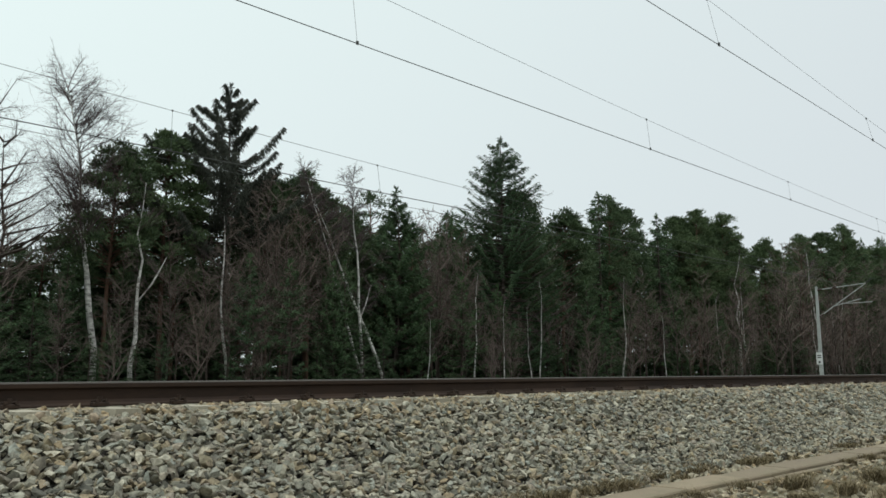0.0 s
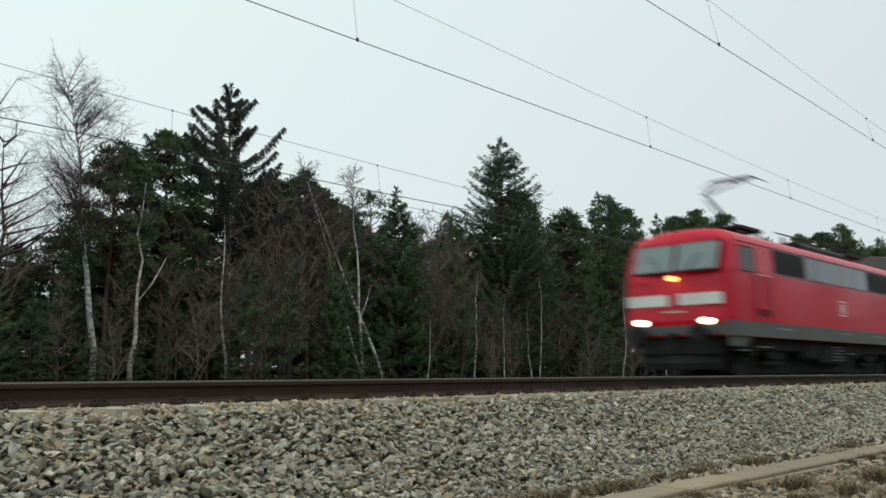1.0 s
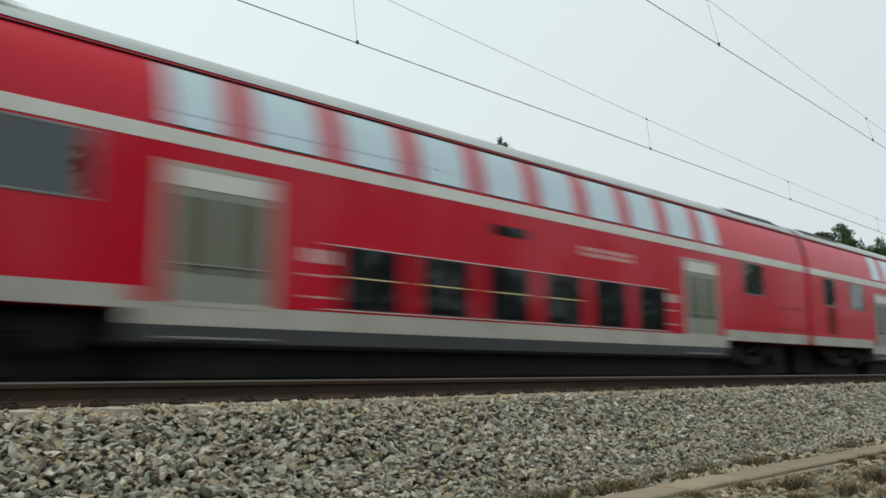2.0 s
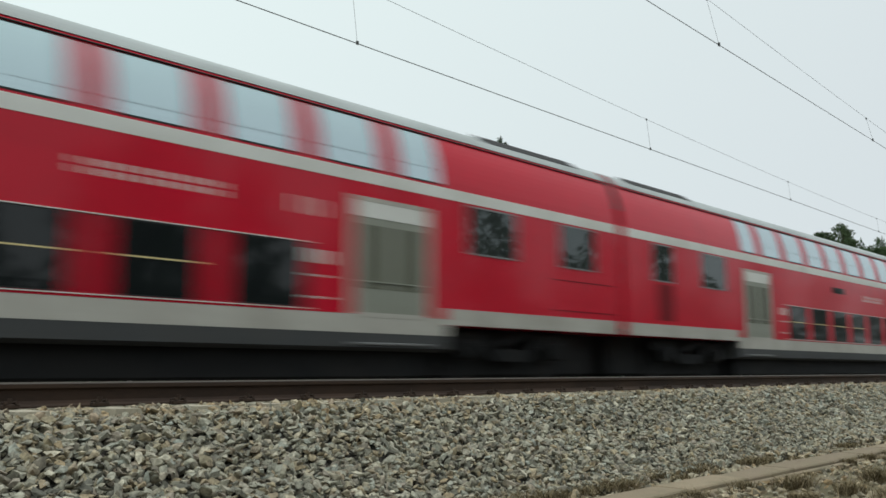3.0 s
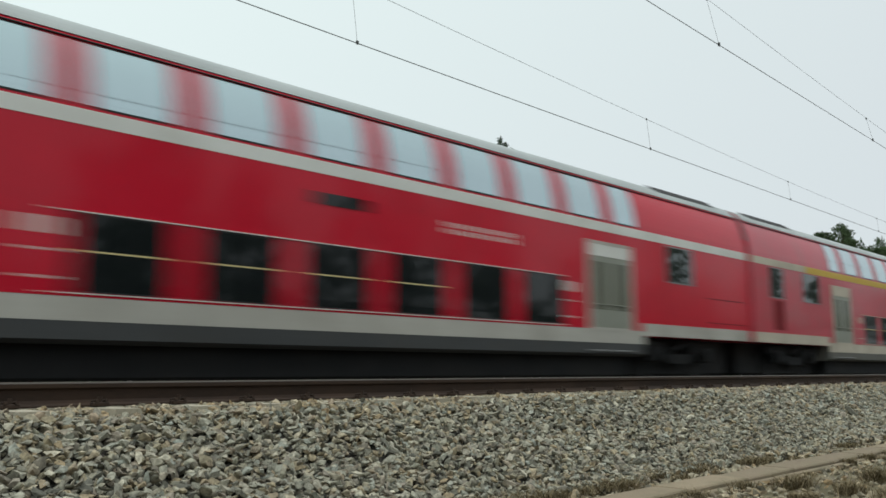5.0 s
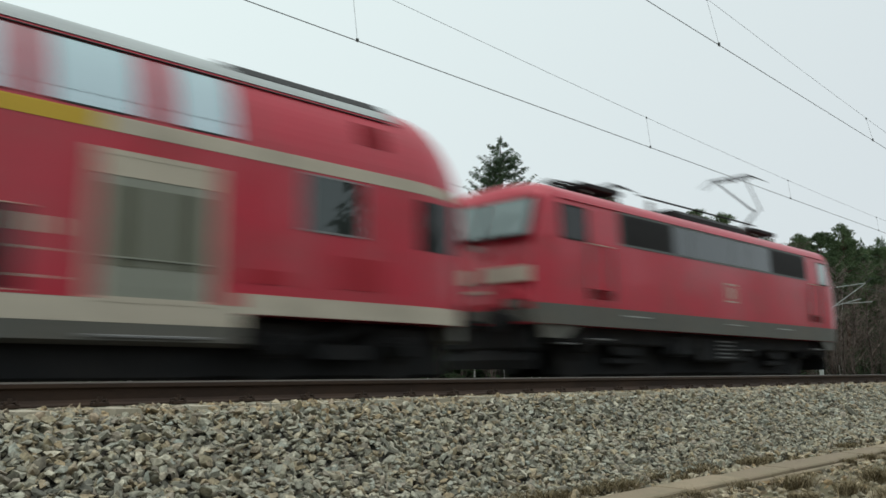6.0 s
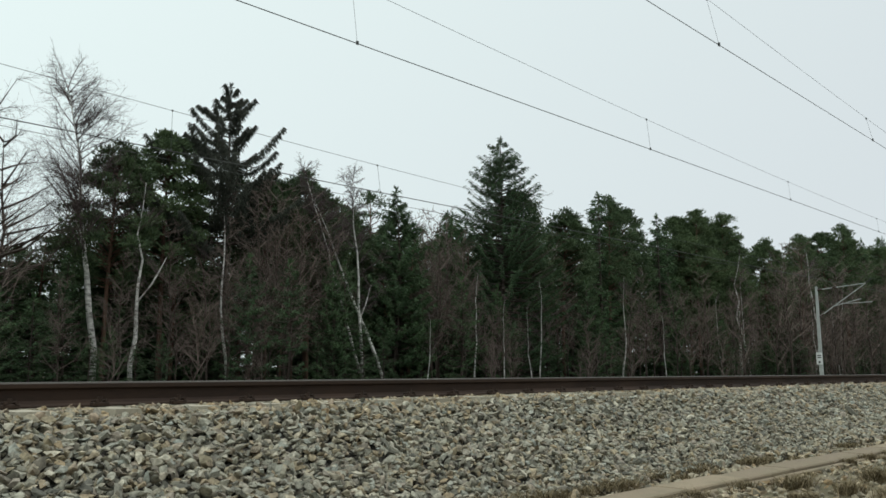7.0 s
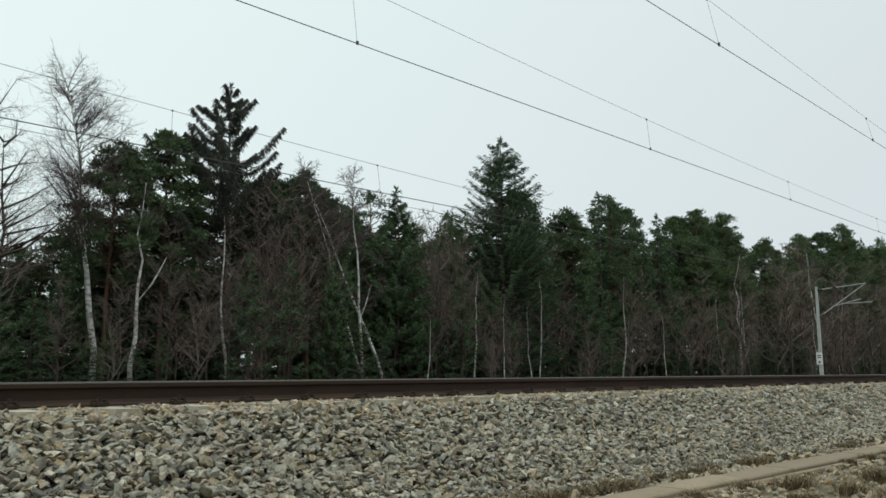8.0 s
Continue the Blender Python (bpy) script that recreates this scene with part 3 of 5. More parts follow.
def boughed_spruce(seed, H, reach, label):
    """An old spruce: few long boughs that sweep up, each with a hanging fringe of needles."""
    rng = np.random.default_rng(seed)
    WV, WF, LV, LF = [], [], [], []
    tube(WV, WF, [(0.08 * math.sin(z), 0.05 * math.cos(z * 1.3), z) for z in np.linspace(-0.3, H, 9)], np.linspace(0.2, 0.02, 9), 7)
    z = 0.44 * H
    while z < H - 0.25:
        for _ in range(4 if z < 0.9 * H else 3):
            a = rng.uniform(0, 6.283)
            L = min(reach, 0.35 + (H - z) * 0.66) * rng.uniform(0.55, 1.05)
            d, side = np.array([math.cos(a), math.sin(a), 0]), np.array([-math.sin(a), math.cos(a), 0])
            p0 = np.array([0, 0, z + rng.uniform(-0.15, 0.15)])
            up, dip = rng.uniform(0.38, 0.62), rng.uniform(0.1, 0.24)
            pt = lambda v: p0 + d * L * v + np.array([0, 0, L * (up * v - dip * math.sin(v * 3.14))])
            tube(WV, WF, [pt(v) for v in (0, 0.35, 0.7, 1)], [0.016 * L + 0.012, 0.012 * L + 0.008, 0.02, 0.006], 4)
            n = int(40 + 105 * L)
            v = rng.uniform(0.1, 1.03, n) ** 0.7
            P = np.array([pt(k) for k in v]) + side * (rng.normal(0, 0.16, n) * (1.2 - v))[:, None] * L * 0.5
            D = np.array([0, 0, -1.0])[None] * rng.uniform(0.4, 1.1, n)[:, None] + d * rng.uniform(0.1, 0.8, n)[:, None] + side * rng.normal(0, 0.35, n)[:, None]
            kites(LV, LF, P, D, rng.uniform(0.2, 0.5, n), rng.uniform(0.04, 0.085, n), rng)
        z += rng.uniform(0.36, 0.58)
    n = 60
    kites(LV, LF, np.array([(0, 0, H - 1.3 * v) for v in rng.random(n)]), rng.normal(0, 0.35, (n, 3)) + np.array([0, 0, 0.45]), np.full(n, 0.34), np.full(n, 0.07), rng)
    return plant("spruce_tree", label, "tree", "forest trees", (WV, WF), (LV, LF), M["bark"], M["dark_needles"])


def pine(seed, H=17.0, R=2.6, clumps=60, tufts=60, crown=0.45, label="", size=1.0, dome=2.4, lop=0.0):
    rng = np.random.default_rng(seed)
    WV, WF, LV, LF = [], [], [], []
    w = rng.uniform(0, 6.28, 2)
    axis = lambda z: np.array([0.25 * math.sin(z / H * 3 + w[0]) * z / H, 0.25 * math.sin(z / H * 2.3 + w[1]) * z / H, z])
    tube(WV, WF, [axis(z) for z in np.linspace(-0.3, H * 0.97, 8)], np.linspace(0.0125 * H, 0.03, 8), 7)
    for _ in range(9):
        z = H * rng.uniform(0.2, 1 - crown)
        a = rng.uniform(0, 6.28)
        d = np.array([math.cos(a), math.sin(a), rng.uniform(-0.2, 0.3)])
        L = rng.uniform(0.5, 1.6)
        tube(WV, WF, [axis(z), axis(z) + d * L], [0.03, 0.008], 3)
    for _ in range(clumps):
        u = rng.uniform(0, 1) ** 0.85
        z = H * (1 - crown + crown * u) - 0.3
        a = rng.uniform(0, 6.28)
        rad = R * min(1.0, 0.45 + 2.4 * u) * math.sqrt(max(0.0, 1 - u ** dome)) * rng.uniform(0.3, 1.0) ** 0.5
        rad *= 1 + lop * math.sin(a + 9.0 * u + w[0])
        c = axis(z) + np.array([math.cos(a) * rad, math.sin(a) * rad, rng.normal(0, 0.25)])
        tube(WV, WF, [axis(z - rad * 0.35), (axis(z - rad * 0.2) + c) / 2, c], [0.045, 0.028, 0.01], 3)
        n = tufts
        off = rng.normal(size=(n, 3))
        off /= np.linalg.norm(off, axis=1)[:, None]
        P = c + off * rng.uniform(0.1, 1, (n, 1)) * np.array([0.74, 0.74, 0.42]) * size * rng.uniform(0.65, 1.2) * (1.0 - 0.3 * u)
        D = off + rng.normal(0, 0.3, (n, 3)) + np.array([0, 0, 0.7])
        kites(LV, LF, P, D, size * rng.uniform(0.13, 0.26, n), size * rng.uniform(0.055, 0.12, n), rng)
    return plant("pine_tree", label, "tree", "forest trees", (WV, WF), (LV, LF), M["pine_bark"], M["pine"])


def bare(seed, H=14.0, lean=(0, 0), base_r=0.13, limbs=26, twigs=14, start=0.35, spread=0.32, bark="birch", fine="birch_twig", label="", name="birch_tree", kink=0.35, rise=0.9, fork=None, hang=0.0, thick=1.0, limb=1.0):
    """A leafless broadleaf tree: trunk, limbs and fine twigs."""
    rng = np.random.default_rng(seed)
    WV, WF, LV, LF = [], [], [], []
    steps = 9
    pts, wob = [], np.zeros(2)
    for i in range(steps):
        z = H * i / (steps - 1)
        u = i / (steps - 1)
        wob = wob + rng.normal(0, kink * 0.35, 2) * (u > 0)
        pts.append(np.array([lean[0] * u * H + wob[0], lean[1] * u * H + wob[1], z - (0.3 if i == 0 else 0)]))
    radii = [base_r * (1 - 0.93 * i / (steps - 1)) for i in range(steps)]
    tube(WV, WF, pts, radii, 7)

    def at(u):
        f = u * (steps - 1)
        i = min(int(f), steps - 2)
        return pts[i] + (pts[i + 1] - pts[i]) * (f - i)
    stems = []
    if fork:
        u, dx, dy, L = fork
        p = at(u)
        line = [p, p + np.array([dx * 0.5, dy * 0.5, L * 0.4]), p + np.array([dx * 0.8, dy, L * 0.75]), p + np.array([dx, dy * 1.1, L])]
        r = base_r * (1 - 0.9 * u) * 0.75
        tube(WV, WF, line, [r, r * 0.75, r * 0.45, 0.01], 6)
        stems.append(line)
    for k in range(limbs):
        u = start + (1 - start) * rng.random() ** 0.9
        p = at(min(u, 0.985))
        if stems and rng.random() < 0.35:
            ln = stems[0]
            f = rng.uniform(0.3, 2.9)
            p = ln[int(f)] + (ln[int(f) + 1] - ln[int(f)]) * (f - int(f))
        a = rng.uniform(0, 6.283)
        L = H * spread * (1.15 - u * 0.75) * rng.uniform(0.5, 1.1)
        d = np.array([math.cos(a), math.sin(a), rise * rng.uniform(0.5, 1.4)])
        d /= np.linalg.norm(d)
        mid = p + d * L * 0.5 + rng.normal(0, 0.06 * L, 3)
        end = mid + (d + np.array([0, 0, 0.25 - hang])) * L * 0.5 + rng.normal(0, 0.08 * L, 3)
        r = (0.02 + 0.007 * L) * min(1.0, thick) * limb
        tube(LV, LF, [p, mid, end], [r, r * 0.6, 0.006], 3)
        for _ in range(twigs):
            s = rng.uniform(0.2, 1.0)
            q = p + (mid - p) * s * 2 if s < 0.5 else mid + (end - mid) * (s * 2 - 1)
            td = d + rng.normal(0, 0.65, 3) + np.array([0, 0, 0.15 - hang])
            td /= np.linalg.norm(td)
            tl = L * rng.uniform(0.18, 0.5)
            m2 = q + td * tl * 0.5 + rng.normal(0, 0.04 * tl, 3)
            e2 = m2 + (td + rng.normal(0, 0.3, 3) - np.array([0, 0, hang])) * tl * 0.5
            tube(LV, LF, [q, m2, e2], [0.011 * thick, 0.007 * thick, 0.003 * thick], 3)
            for _ in range(3):
                td2 = td + rng.normal(0, 0.7, 3) - np.array([0, 0, hang])
                q2 = q + (e2 - q) * rng.uniform(0.3, 1)
                tube(LV, LF, [q2, q2 + td2 / np.linalg.norm(td2) * tl * rng.uniform(0.3, 0.6)], [0.006 * thick, 0.003 * thick], 3)
    return plant(name, label, "tree" if name != "bare_shrub" else "shrub", "forest trees", (WV, WF), (LV, LF), M[bark], M[fine], leaf_name="twig_crown")


def put(ob, x, y, s=1.0, turn=0.0):
    ob.scale = (s, s, s)
    ob.matrix_basis = pose(x, y, GROUND + 0.02, 0, 0, turn) @ Matrix.Diagonal((s, s, s, 1))
    return ob


def again(ob, x, y, s, turn, wide=None):
    c = copy_thing(ob, Matrix())
    w = wide or s
    c.matrix_basis = pose(x, y, GROUND + 0.02, 0, 0, turn) @ Matrix.Diagonal((w, w, s, 1))
    return c


def skyline(x, y):
    """How high the forest's mass stands along its edge."""
    slope = np.interp(x / y, (0.33, 0.41, 0.44, 0.57, 0.66, 0.8, 0.86, 0.98, 1.08, 1.37, 1.42, 1.6, 1.85, 2.1, 2.3, 2.9), (0.15, 0.155, 0.215, 0.215, 0.208, 0.2, 0.168, 0.165, 0.187, 0.175, 0.16, 0.172, 0.16, 0.147, 0.134, 0.152))
    return 0.9 + slope * (0.717 * x + 0.697 * y)


def build_forest():
    rng = np.random.default_rng(21)
    # the trees that stand out along the forest's edge
    put(boughed_spruce(1, 18.3, 5.0, "tall thin spruce with sparse upswept boughs and hanging dark needles"), 26.8, 44.0)
    put(spruce(2, 19.9, 7.2, 0.50, 10, 190, 0.05, 0.2, 0.72, 0.06, "large dense dark green spruce tree at the forest edge", "needles", 0.68, 0.4), 52.0, 44.0)
    put(spruce(3, 13.9, 4.2, 0.42, 9, 120, 0.04, 0.12, 0.75, 0.05, "slender young spruce with a pointed open top", "needles", 0.88, 0.4), 40.2, 44.0)
    put(bare(4, 16.3, (-0.065, 0), 0.21, 84, 22, 0.40, 0.28, label="tall leafless birch with a white trunk and fine twigs", kink=0.4, hang=0.12, thick=0.95), 19.2, 44.0)
    forked = put(bare(5, 11.0, (0.01, 0), 0.145, 16, 10, 0.5, 0.25, label="crooked leafless birch with a forked white trunk", kink=0.6, fork=(0.42, 1.6, 0.0, 2.6)), 20.6, 42.5)
    put(bare(6, 13.9, (-0.27, 0.10), 0.11, 34, 18, 0.55, 0.2, label="leaning leafless birch with a slim white trunk", kink=0.22, hang=0.2, thick=1.1), 35.9, 41.8)
    put(bare(7, 13.2, (-0.40, 0.15), 0.13, 36, 18, 0.52, 0.2, label="leaning leafless birch with a forked white trunk", kink=0.25, hang=0.2, fork=(0.34, 0.9, 0, 2.2), thick=1.1), 37.9, 42.0)
    put(bare(31, 13.8, (-0.10, 0.04), 0.12, 34, 18, 0.5, 0.2, label="slim upright leafless birch with a bright white trunk", kink=0.3, hang=0.2, thick=1.1), 35.5, 41.6)
    slim = put(bare(8, 11.8, (0.0, 0.0), 0.10, 14, 9, 0.55, 0.22, label="thin straight leafless birch with a pale trunk"), 26.0, 42.0)
    oak = put(bare(9, 15.0, (-0.03, 0), 0.2, 34, 14, 0.3, 0.42, "bark", "bark", "broad leafless tree with spreading dark branches", "bare_tree", 0.5, 0.5, limb=2.0, hang=0.1), 13.0, 43.0)
    bush = put(bare(10, 12.2, (0.02, 0), 0.11, 30, 8, 0.15, 0.3, "bark", "twig", "slim leafless tree with a haze of brown twigs", "bare_tree", 0.4, 0.9, thick=1.7), 28.6, 42.5)
    bush2 = put(bare(11, 11.5, (-0.02, 0), 0.1, 28, 8, 0.12, 0.28, "bark", "twig", "slim leafless tree with a haze of brown twigs", "bare_tree", 0.5, 1.1, thick=1.7), 31.0, 43.5)
    shrub = put(bare(12, 4.5, (0, 0), 0.04, 20, 6, 0.05, 0.45, "twig", "twig", "leafless grey-brown shrub at the forest edge", "bare_shrub", 0.3, 1.3), 23.0, 40.5)
    thin = put(bare(13, 8.0, (0.01, 0), 0.06, 12, 6, 0.4, 0.2, label="young thin birch with a pale trunk", kink=0.25), 44.7, 40.5)
    pine_a = put(pine(14, 14.4, 2.9, 120, 165, 0.55, "broad pine with a rounded green crown", 1.15, 3.0), 20.2, 45.0, 0.92)
    pine_b = put(pine(15, 15.8, 2.9, 120, 165, 0.62, "pine with a dense bright green crown", 1.15, 2.2), 23.4, 45.0, 0.94)
    pine_c = put(pine(16, 17.8, 3.1, 95, 95, 0.62, "tall pine with an uneven green crown", 1.2, 1.6, 0.3), 69.0, 45.0)
    pine_d = put(pine(17, 18.9, 3.3, 95, 95, 0.6, "tall pine with a ragged layered crown", 1.2, 1.4, 0.4), 86.5, 45.0)
    young = put(spruce(18, 7.5, 2.4, 0.46, 6, 42, 0.02, 0.16, 0.56, 0.0, "young dark green spruce in the undergrowth"), 33.0, 40.5)
    fill = put(spruce(19, 15.0, 3.4, 0.6, 6, 46, 0.04, 0.28, 1.0, 0.0, "dark green spruce standing inside the forest"), 62.0, 50.0)
    fill_b = put(pine(20, 15.5, 2.6, 62, 70, 0.72, "dark green pine standing inside the forest", 1.3, 2.2), 45.0, 52.0)
    deep = put(spruce(22, 15.0, 3.6, 0.9, 6, 16, 0.03, 0.28, 2.1, 0.0, "dense dark spruce deep in the forest"), 70.0, 64.0)
    R = lambda: rng.uniform(0, 360)
    # the skyline to the far right
    for ob, x, y, h in ((fill, 66.0, 44, 16.9), (fill, 78.0, 45, 16.6), (pine_d, 92.5, 45, 18.6), (pine_c, 97, 47, 17.2), (pine_a, 103, 44.5, 16.2), (pine_c, 114, 44.5, 18.6), (pine_d, 119, 46, 19.0),
                        (pine_b, 124, 45, 20.0), (pine_c, 128.5, 44, 21.6), (pine_a, 135, 46, 20.0), (pine_b, 148, 44.5, 20.2), (pine_d, 156, 45, 20), (fill, 140, 46, 17), (pine_b, 73.5, 46, 16.8), (fill, 82, 46, 15.2), (fill_b, 58.5, 46.5, 15.8),
                        (fill, 47.8, 46, 13.0), (pine_b, 56.0, 45.5, 15.8), (pine_a, 61.5, 45, 14.6), (fill, 88.8, 46, 16.0), (fill, 108.5, 46, 15.8), (pine_a, 31.4, 46.5, 12.6), (fill_b, 33.8, 47, 12.4), (fill_b, 29.4, 46.4, 12.9), (fill_b, 37.2, 47, 11.8), (fill, 35.4, 48, 12.2), (fill_b, 43.0, 48, 11.2),
                        (pine_a, 34.6, 46.4, 13.7), (pine_b, 33.0, 47.2, 13.4), (fill_b, 37.4, 47.6, 12.9), (pine_a, 39.6, 48.5, 12.2), (fill_b, 45.4, 48.6, 11.8), (fill_b, 48.6, 49.2, 12.4), (pine_a, 89.4, 46.2, 17.2), (pine_b, 95.2, 46.0, 17.4), (pine_b, 86.0, 46.8, 17.6), (pine_a, 92.6, 46.4, 17.8), (fill, 42.2, 47.6, 11.0)):
        again(ob, x, y, 1.03 * h / {"spruce_tree": 15.0}.get(ob.name.split(".")[0], {pine_a: 14.4, pine_b: 15.8, pine_c: 17.8, pine_d: 18.9, fill_b: 15.5}.get(ob, 15.0)), R())
    again(forked, 91.0, 42.5, 1.28, 20)
    again(slim, 110.0, 42.0, 1.35, 80, 1.7)
    again(slim, 121.0, 42.5, 1.1, 200, 1.5)
    again(slim, 66.0, 42.0, 0.8, 140)
    # leafless trees and shrubs in front
    for ob, x, y, s in ((bush, 44.5, 46.0, 1.05), (bush2, 46.8, 46.5, 1.14), (bush, 48.6, 47, 1.12), (bush2, 45.6, 44.2, 1.05), (bush, 43.8, 43, 0.92), (bush2, 46.0, 42.5, 0.9), (bush, 58.0, 46, 1.36), (bush2, 61.0, 45, 1.28), (bush, 71, 42.5, 0.85), (bush2, 76, 42, 0.8), (bush, 82, 42, 0.9), (bush2, 88, 42.5, 0.85), (bush, 95, 42, 0.85), (bush2, 101, 42, 0.8),
                        (bush, 108, 42.5, 0.9), (bush2, 118, 42, 0.85), (bush, 126, 42, 0.8), (bush2, 25.0, 43.0, 0.8), (bush, 33.8, 44, 0.85), (bush2, 13.6, 42.5, 0.75), (bush, 9.0, 42.0, 0.9), (bush2, 137, 42, 0.9), (oak, 14.6, 45.5, 0.85), (bush, 27.6, 41.8, 0.9), (bush2, 29.6, 41.6, 1.0), (bush, 30.6, 43.2, 1.02), (bush2, 32.4, 42.2, 0.9), (bush, 45.0, 41.8, 0.8), (bush2, 42.6, 42.4, 0.85), (bush, 22.6, 42.6, 0.75)):
        again(ob, x, y, s, R())
    for _ in range(34):
        again(shrub, rng.uniform(10, 135), rng.uniform(38.5, 41.0), rng.uniform(0.5, 1.1), R())
    for x, y, s in ((48.0, 40.5, 0.8), (51.3, 40.5, 0.75), (52.8, 41, 1.0), (85.5, 42, 1.1), (92.0, 42, 1.5), (113.5, 42.5, 1.7), (72, 41, 0.8), (40.6, 41, 0.6), (119, 42, 1.3)):
        again(thin, x, y, s, R())
    for x, y, s in ((17.6, 40.6, 0.34), (18.8, 41.2, 0.42), (20.0, 40.8, 0.3), (21.4, 40.9, 0.38), (34.6, 40.4, 0.5), (36.0, 40.2, 0.42), (25.6, 40.8, 0.3), (32.0, 40.3, 0.6), (15.0, 41, 0.6), (13.2, 41, 0.7)):
        again(young, x, y, s, R(), s * 1.25)
    for _ in range(50):
        x = rng.uniform(12, 150)
        again(young, x, rng.uniform(39.8, 44), rng.uniform(0.5, 1.15) * (1.0 if x < 66 else 0.75), R(), rng.uniform(0.8, 1.2))
    # the depth of the forest
    for row, (y, step) in enumerate(((47.5, 3.2), (53, 3.8), (61, 4.6))):
        x = 8.0 + row
        while x < 150 + y:
            ob, h = ((fill, 15.0) if rng.random() < 0.5 else (fill_b, 15.5)) if row == 0 else ((deep, 15.0) if rng.random() < 0.7 else (fill_b, 15.5))
            tall = skyline(x, y) * rng.uniform(0.84, 1.03)
            again(ob, x, y + rng.uniform(-1.5, 1.5), tall / h, R(), rng.uniform(0.9, 1.25))
            x += step * rng.uniform(0.7, 1.3)
    for _ in range(24):
        again(young, rng.uniform(60, 150), rng.uniform(46, 56), rng.uniform(0.7, 1.2), R(), rng.uniform(1.0, 1.5))
    for x, y in ((22.3, 48.0), (23.6, 50.0), (24.4, 51.5), (26.2, 56.0), (27.0, 57.5), (28.4, 60.0), (30.0, 64.0), (21.4, 47.0), (25.2, 53.0), (26.7, 47.3), (28.4, 50.0), (31.8, 56.0), (30.0, 53.0)):
        again(deep, x, y, rng.uniform(0.45, 0.6), R(), 1.0)
    for x, y, h in ((12.6, 47.0, 7.2), (17.2, 46.4, 8.2)):
        again(fill_b, x, y, h / 15.5, R(), 0.7)
    for i in range(30):
        again(deep, 24 + i * 2.6 + rng.uniform(-0.6, 0.6), rng.uniform(66, 72), rng.uniform(0.42, 0.55), R(), rng.uniform(0.9, 1.2))
    for i in range(7):
        again(young, 12.5 + i * 1.1, rng.uniform(44.5, 47), rng.uniform(0.75, 1.0), R(), rng.uniform(0.9, 1.2))
    for i in range(22):
        again(deep, 15 + i * 2.0 + rng.uniform(-0.6, 0.6), rng.uniform(49.5, 51.5), rng.uniform(0.42, 0.55), R(), rng.uniform(0.7, 0.95))
    for _ in range(34):
        x = rng.uniform(56, 150) if rng.random() < 0.75 else rng.uniform(14, 56)
        again((bush, bush2)[int(rng.random() < 0.5)], x, rng.uniform(40.5, 43.5), rng.uniform(0.4, 0.78), R())
    for x in (75, 80, 86, 91, 95, 98, 101, 104, 107, 111, 113, 116, 119, 122, 126, 129, 134, 137, 140, 146):
        again((bush, bush2)[x % 2], x + rng.uniform(-1, 1), rng.uniform(39.5, 41.5), rng.uniform(0.7, 0.95) * (1.45 if x > 97 else 1.0), R())
    # trees behind the camera, which the train's windows mirror
    for x, y, ob, s in ((-22, -26, deep, 1.1), (-14, -22, deep, 0.9), (-5, -27, deep, 0.9), (4, -21, deep, 0.7), (12, -28, deep, 1.0), (21, -23, deep, 0.9), (30, -27, deep, 0.8), (40, -22, deep, 0.9), (52, -28, deep, 1.0), (66, -24, deep, 0.9), (-32, -23, deep, 1.0),
                        (-10, -33, deep, 1.2), (8, -34, deep, 1.1), (26, -33, deep, 1.1), (46, -34, deep, 1.1), (80, -26, deep, 1.1), (-44, -26, deep, 1.1), (-26, -34, deep, 1.1)):
        again(ob, x, y, s * 1.25, R())
    for i in range(26):
        again(deep, -55 + i * 6.0 + rng.uniform(-1.5, 1.5), rng.uniform(-26, -19), rng.uniform(0.6, 1.0), R(), rng.uniform(0.9, 1.25))
    for i in range(32):
        again(deep, -50 + i * 4.5 + rng.uniform(-1, 1), rng.uniform(-18.5, -16), rng.uniform(0.3, 0.42), R(), rng.uniform(0.9, 1.1))
    for i in range(20):
        again(deep, 98 + i * 9 + rng.uniform(-2, 2), rng.uniform(-26, -20), rng.uniform(0.85, 1.2), R(), rng.uniform(1.3, 1.7))


build_forest()


# ---- the train: x along it, y = 0 on its centre line, z = 0 on the rail head ----
def skin(prof, xs, shape=None, grow=0.0, ends=True):
    """A closed body with the half profile prof (half width, height) swept along xs. shape(x, y, z) bends the ends."""
    bm = bmesh.new()
    rings = []
    for x in xs:
        right = [(w + grow, z) for w, z in prof]
        ring = [(x, -w, z) for w, z in right] + [(x, w, z) for w, z in reversed(right) if w > 1e-4]
        rings.append([shape(*p) if shape else p for p in ring])
    return loft(bm, rings, caps=ends)


def band(prof, za, zb, xs, side, shape=None, proud=0.005, thick=0.012):
    """A strip of the side wall between two heights, laid a little proud of it."""
    def width(z):
        for (w0, z0), (w1, z1) in zip(prof, prof[1:]):
            if z0 <= z <= z1:
                return w0 + (w1 - w0) * (z - z0) / max(z1 - z0, 1e-6)
        return prof[-1][0]
    zs = sorted({za, zb, *[z for _, z in prof if za < z < zb]})
    bm = bmesh.new()
    rings = []
    for x in xs:
        outer = [(x, side * (width(z) + proud), z) for z in zs]
        inner = [(x, side * (width(z) - thick), z) for z in reversed(zs)]
        ring = outer + inner
        rings.append([shape(*p) if shape else p for p in ring])
    return loft(bm, rings)


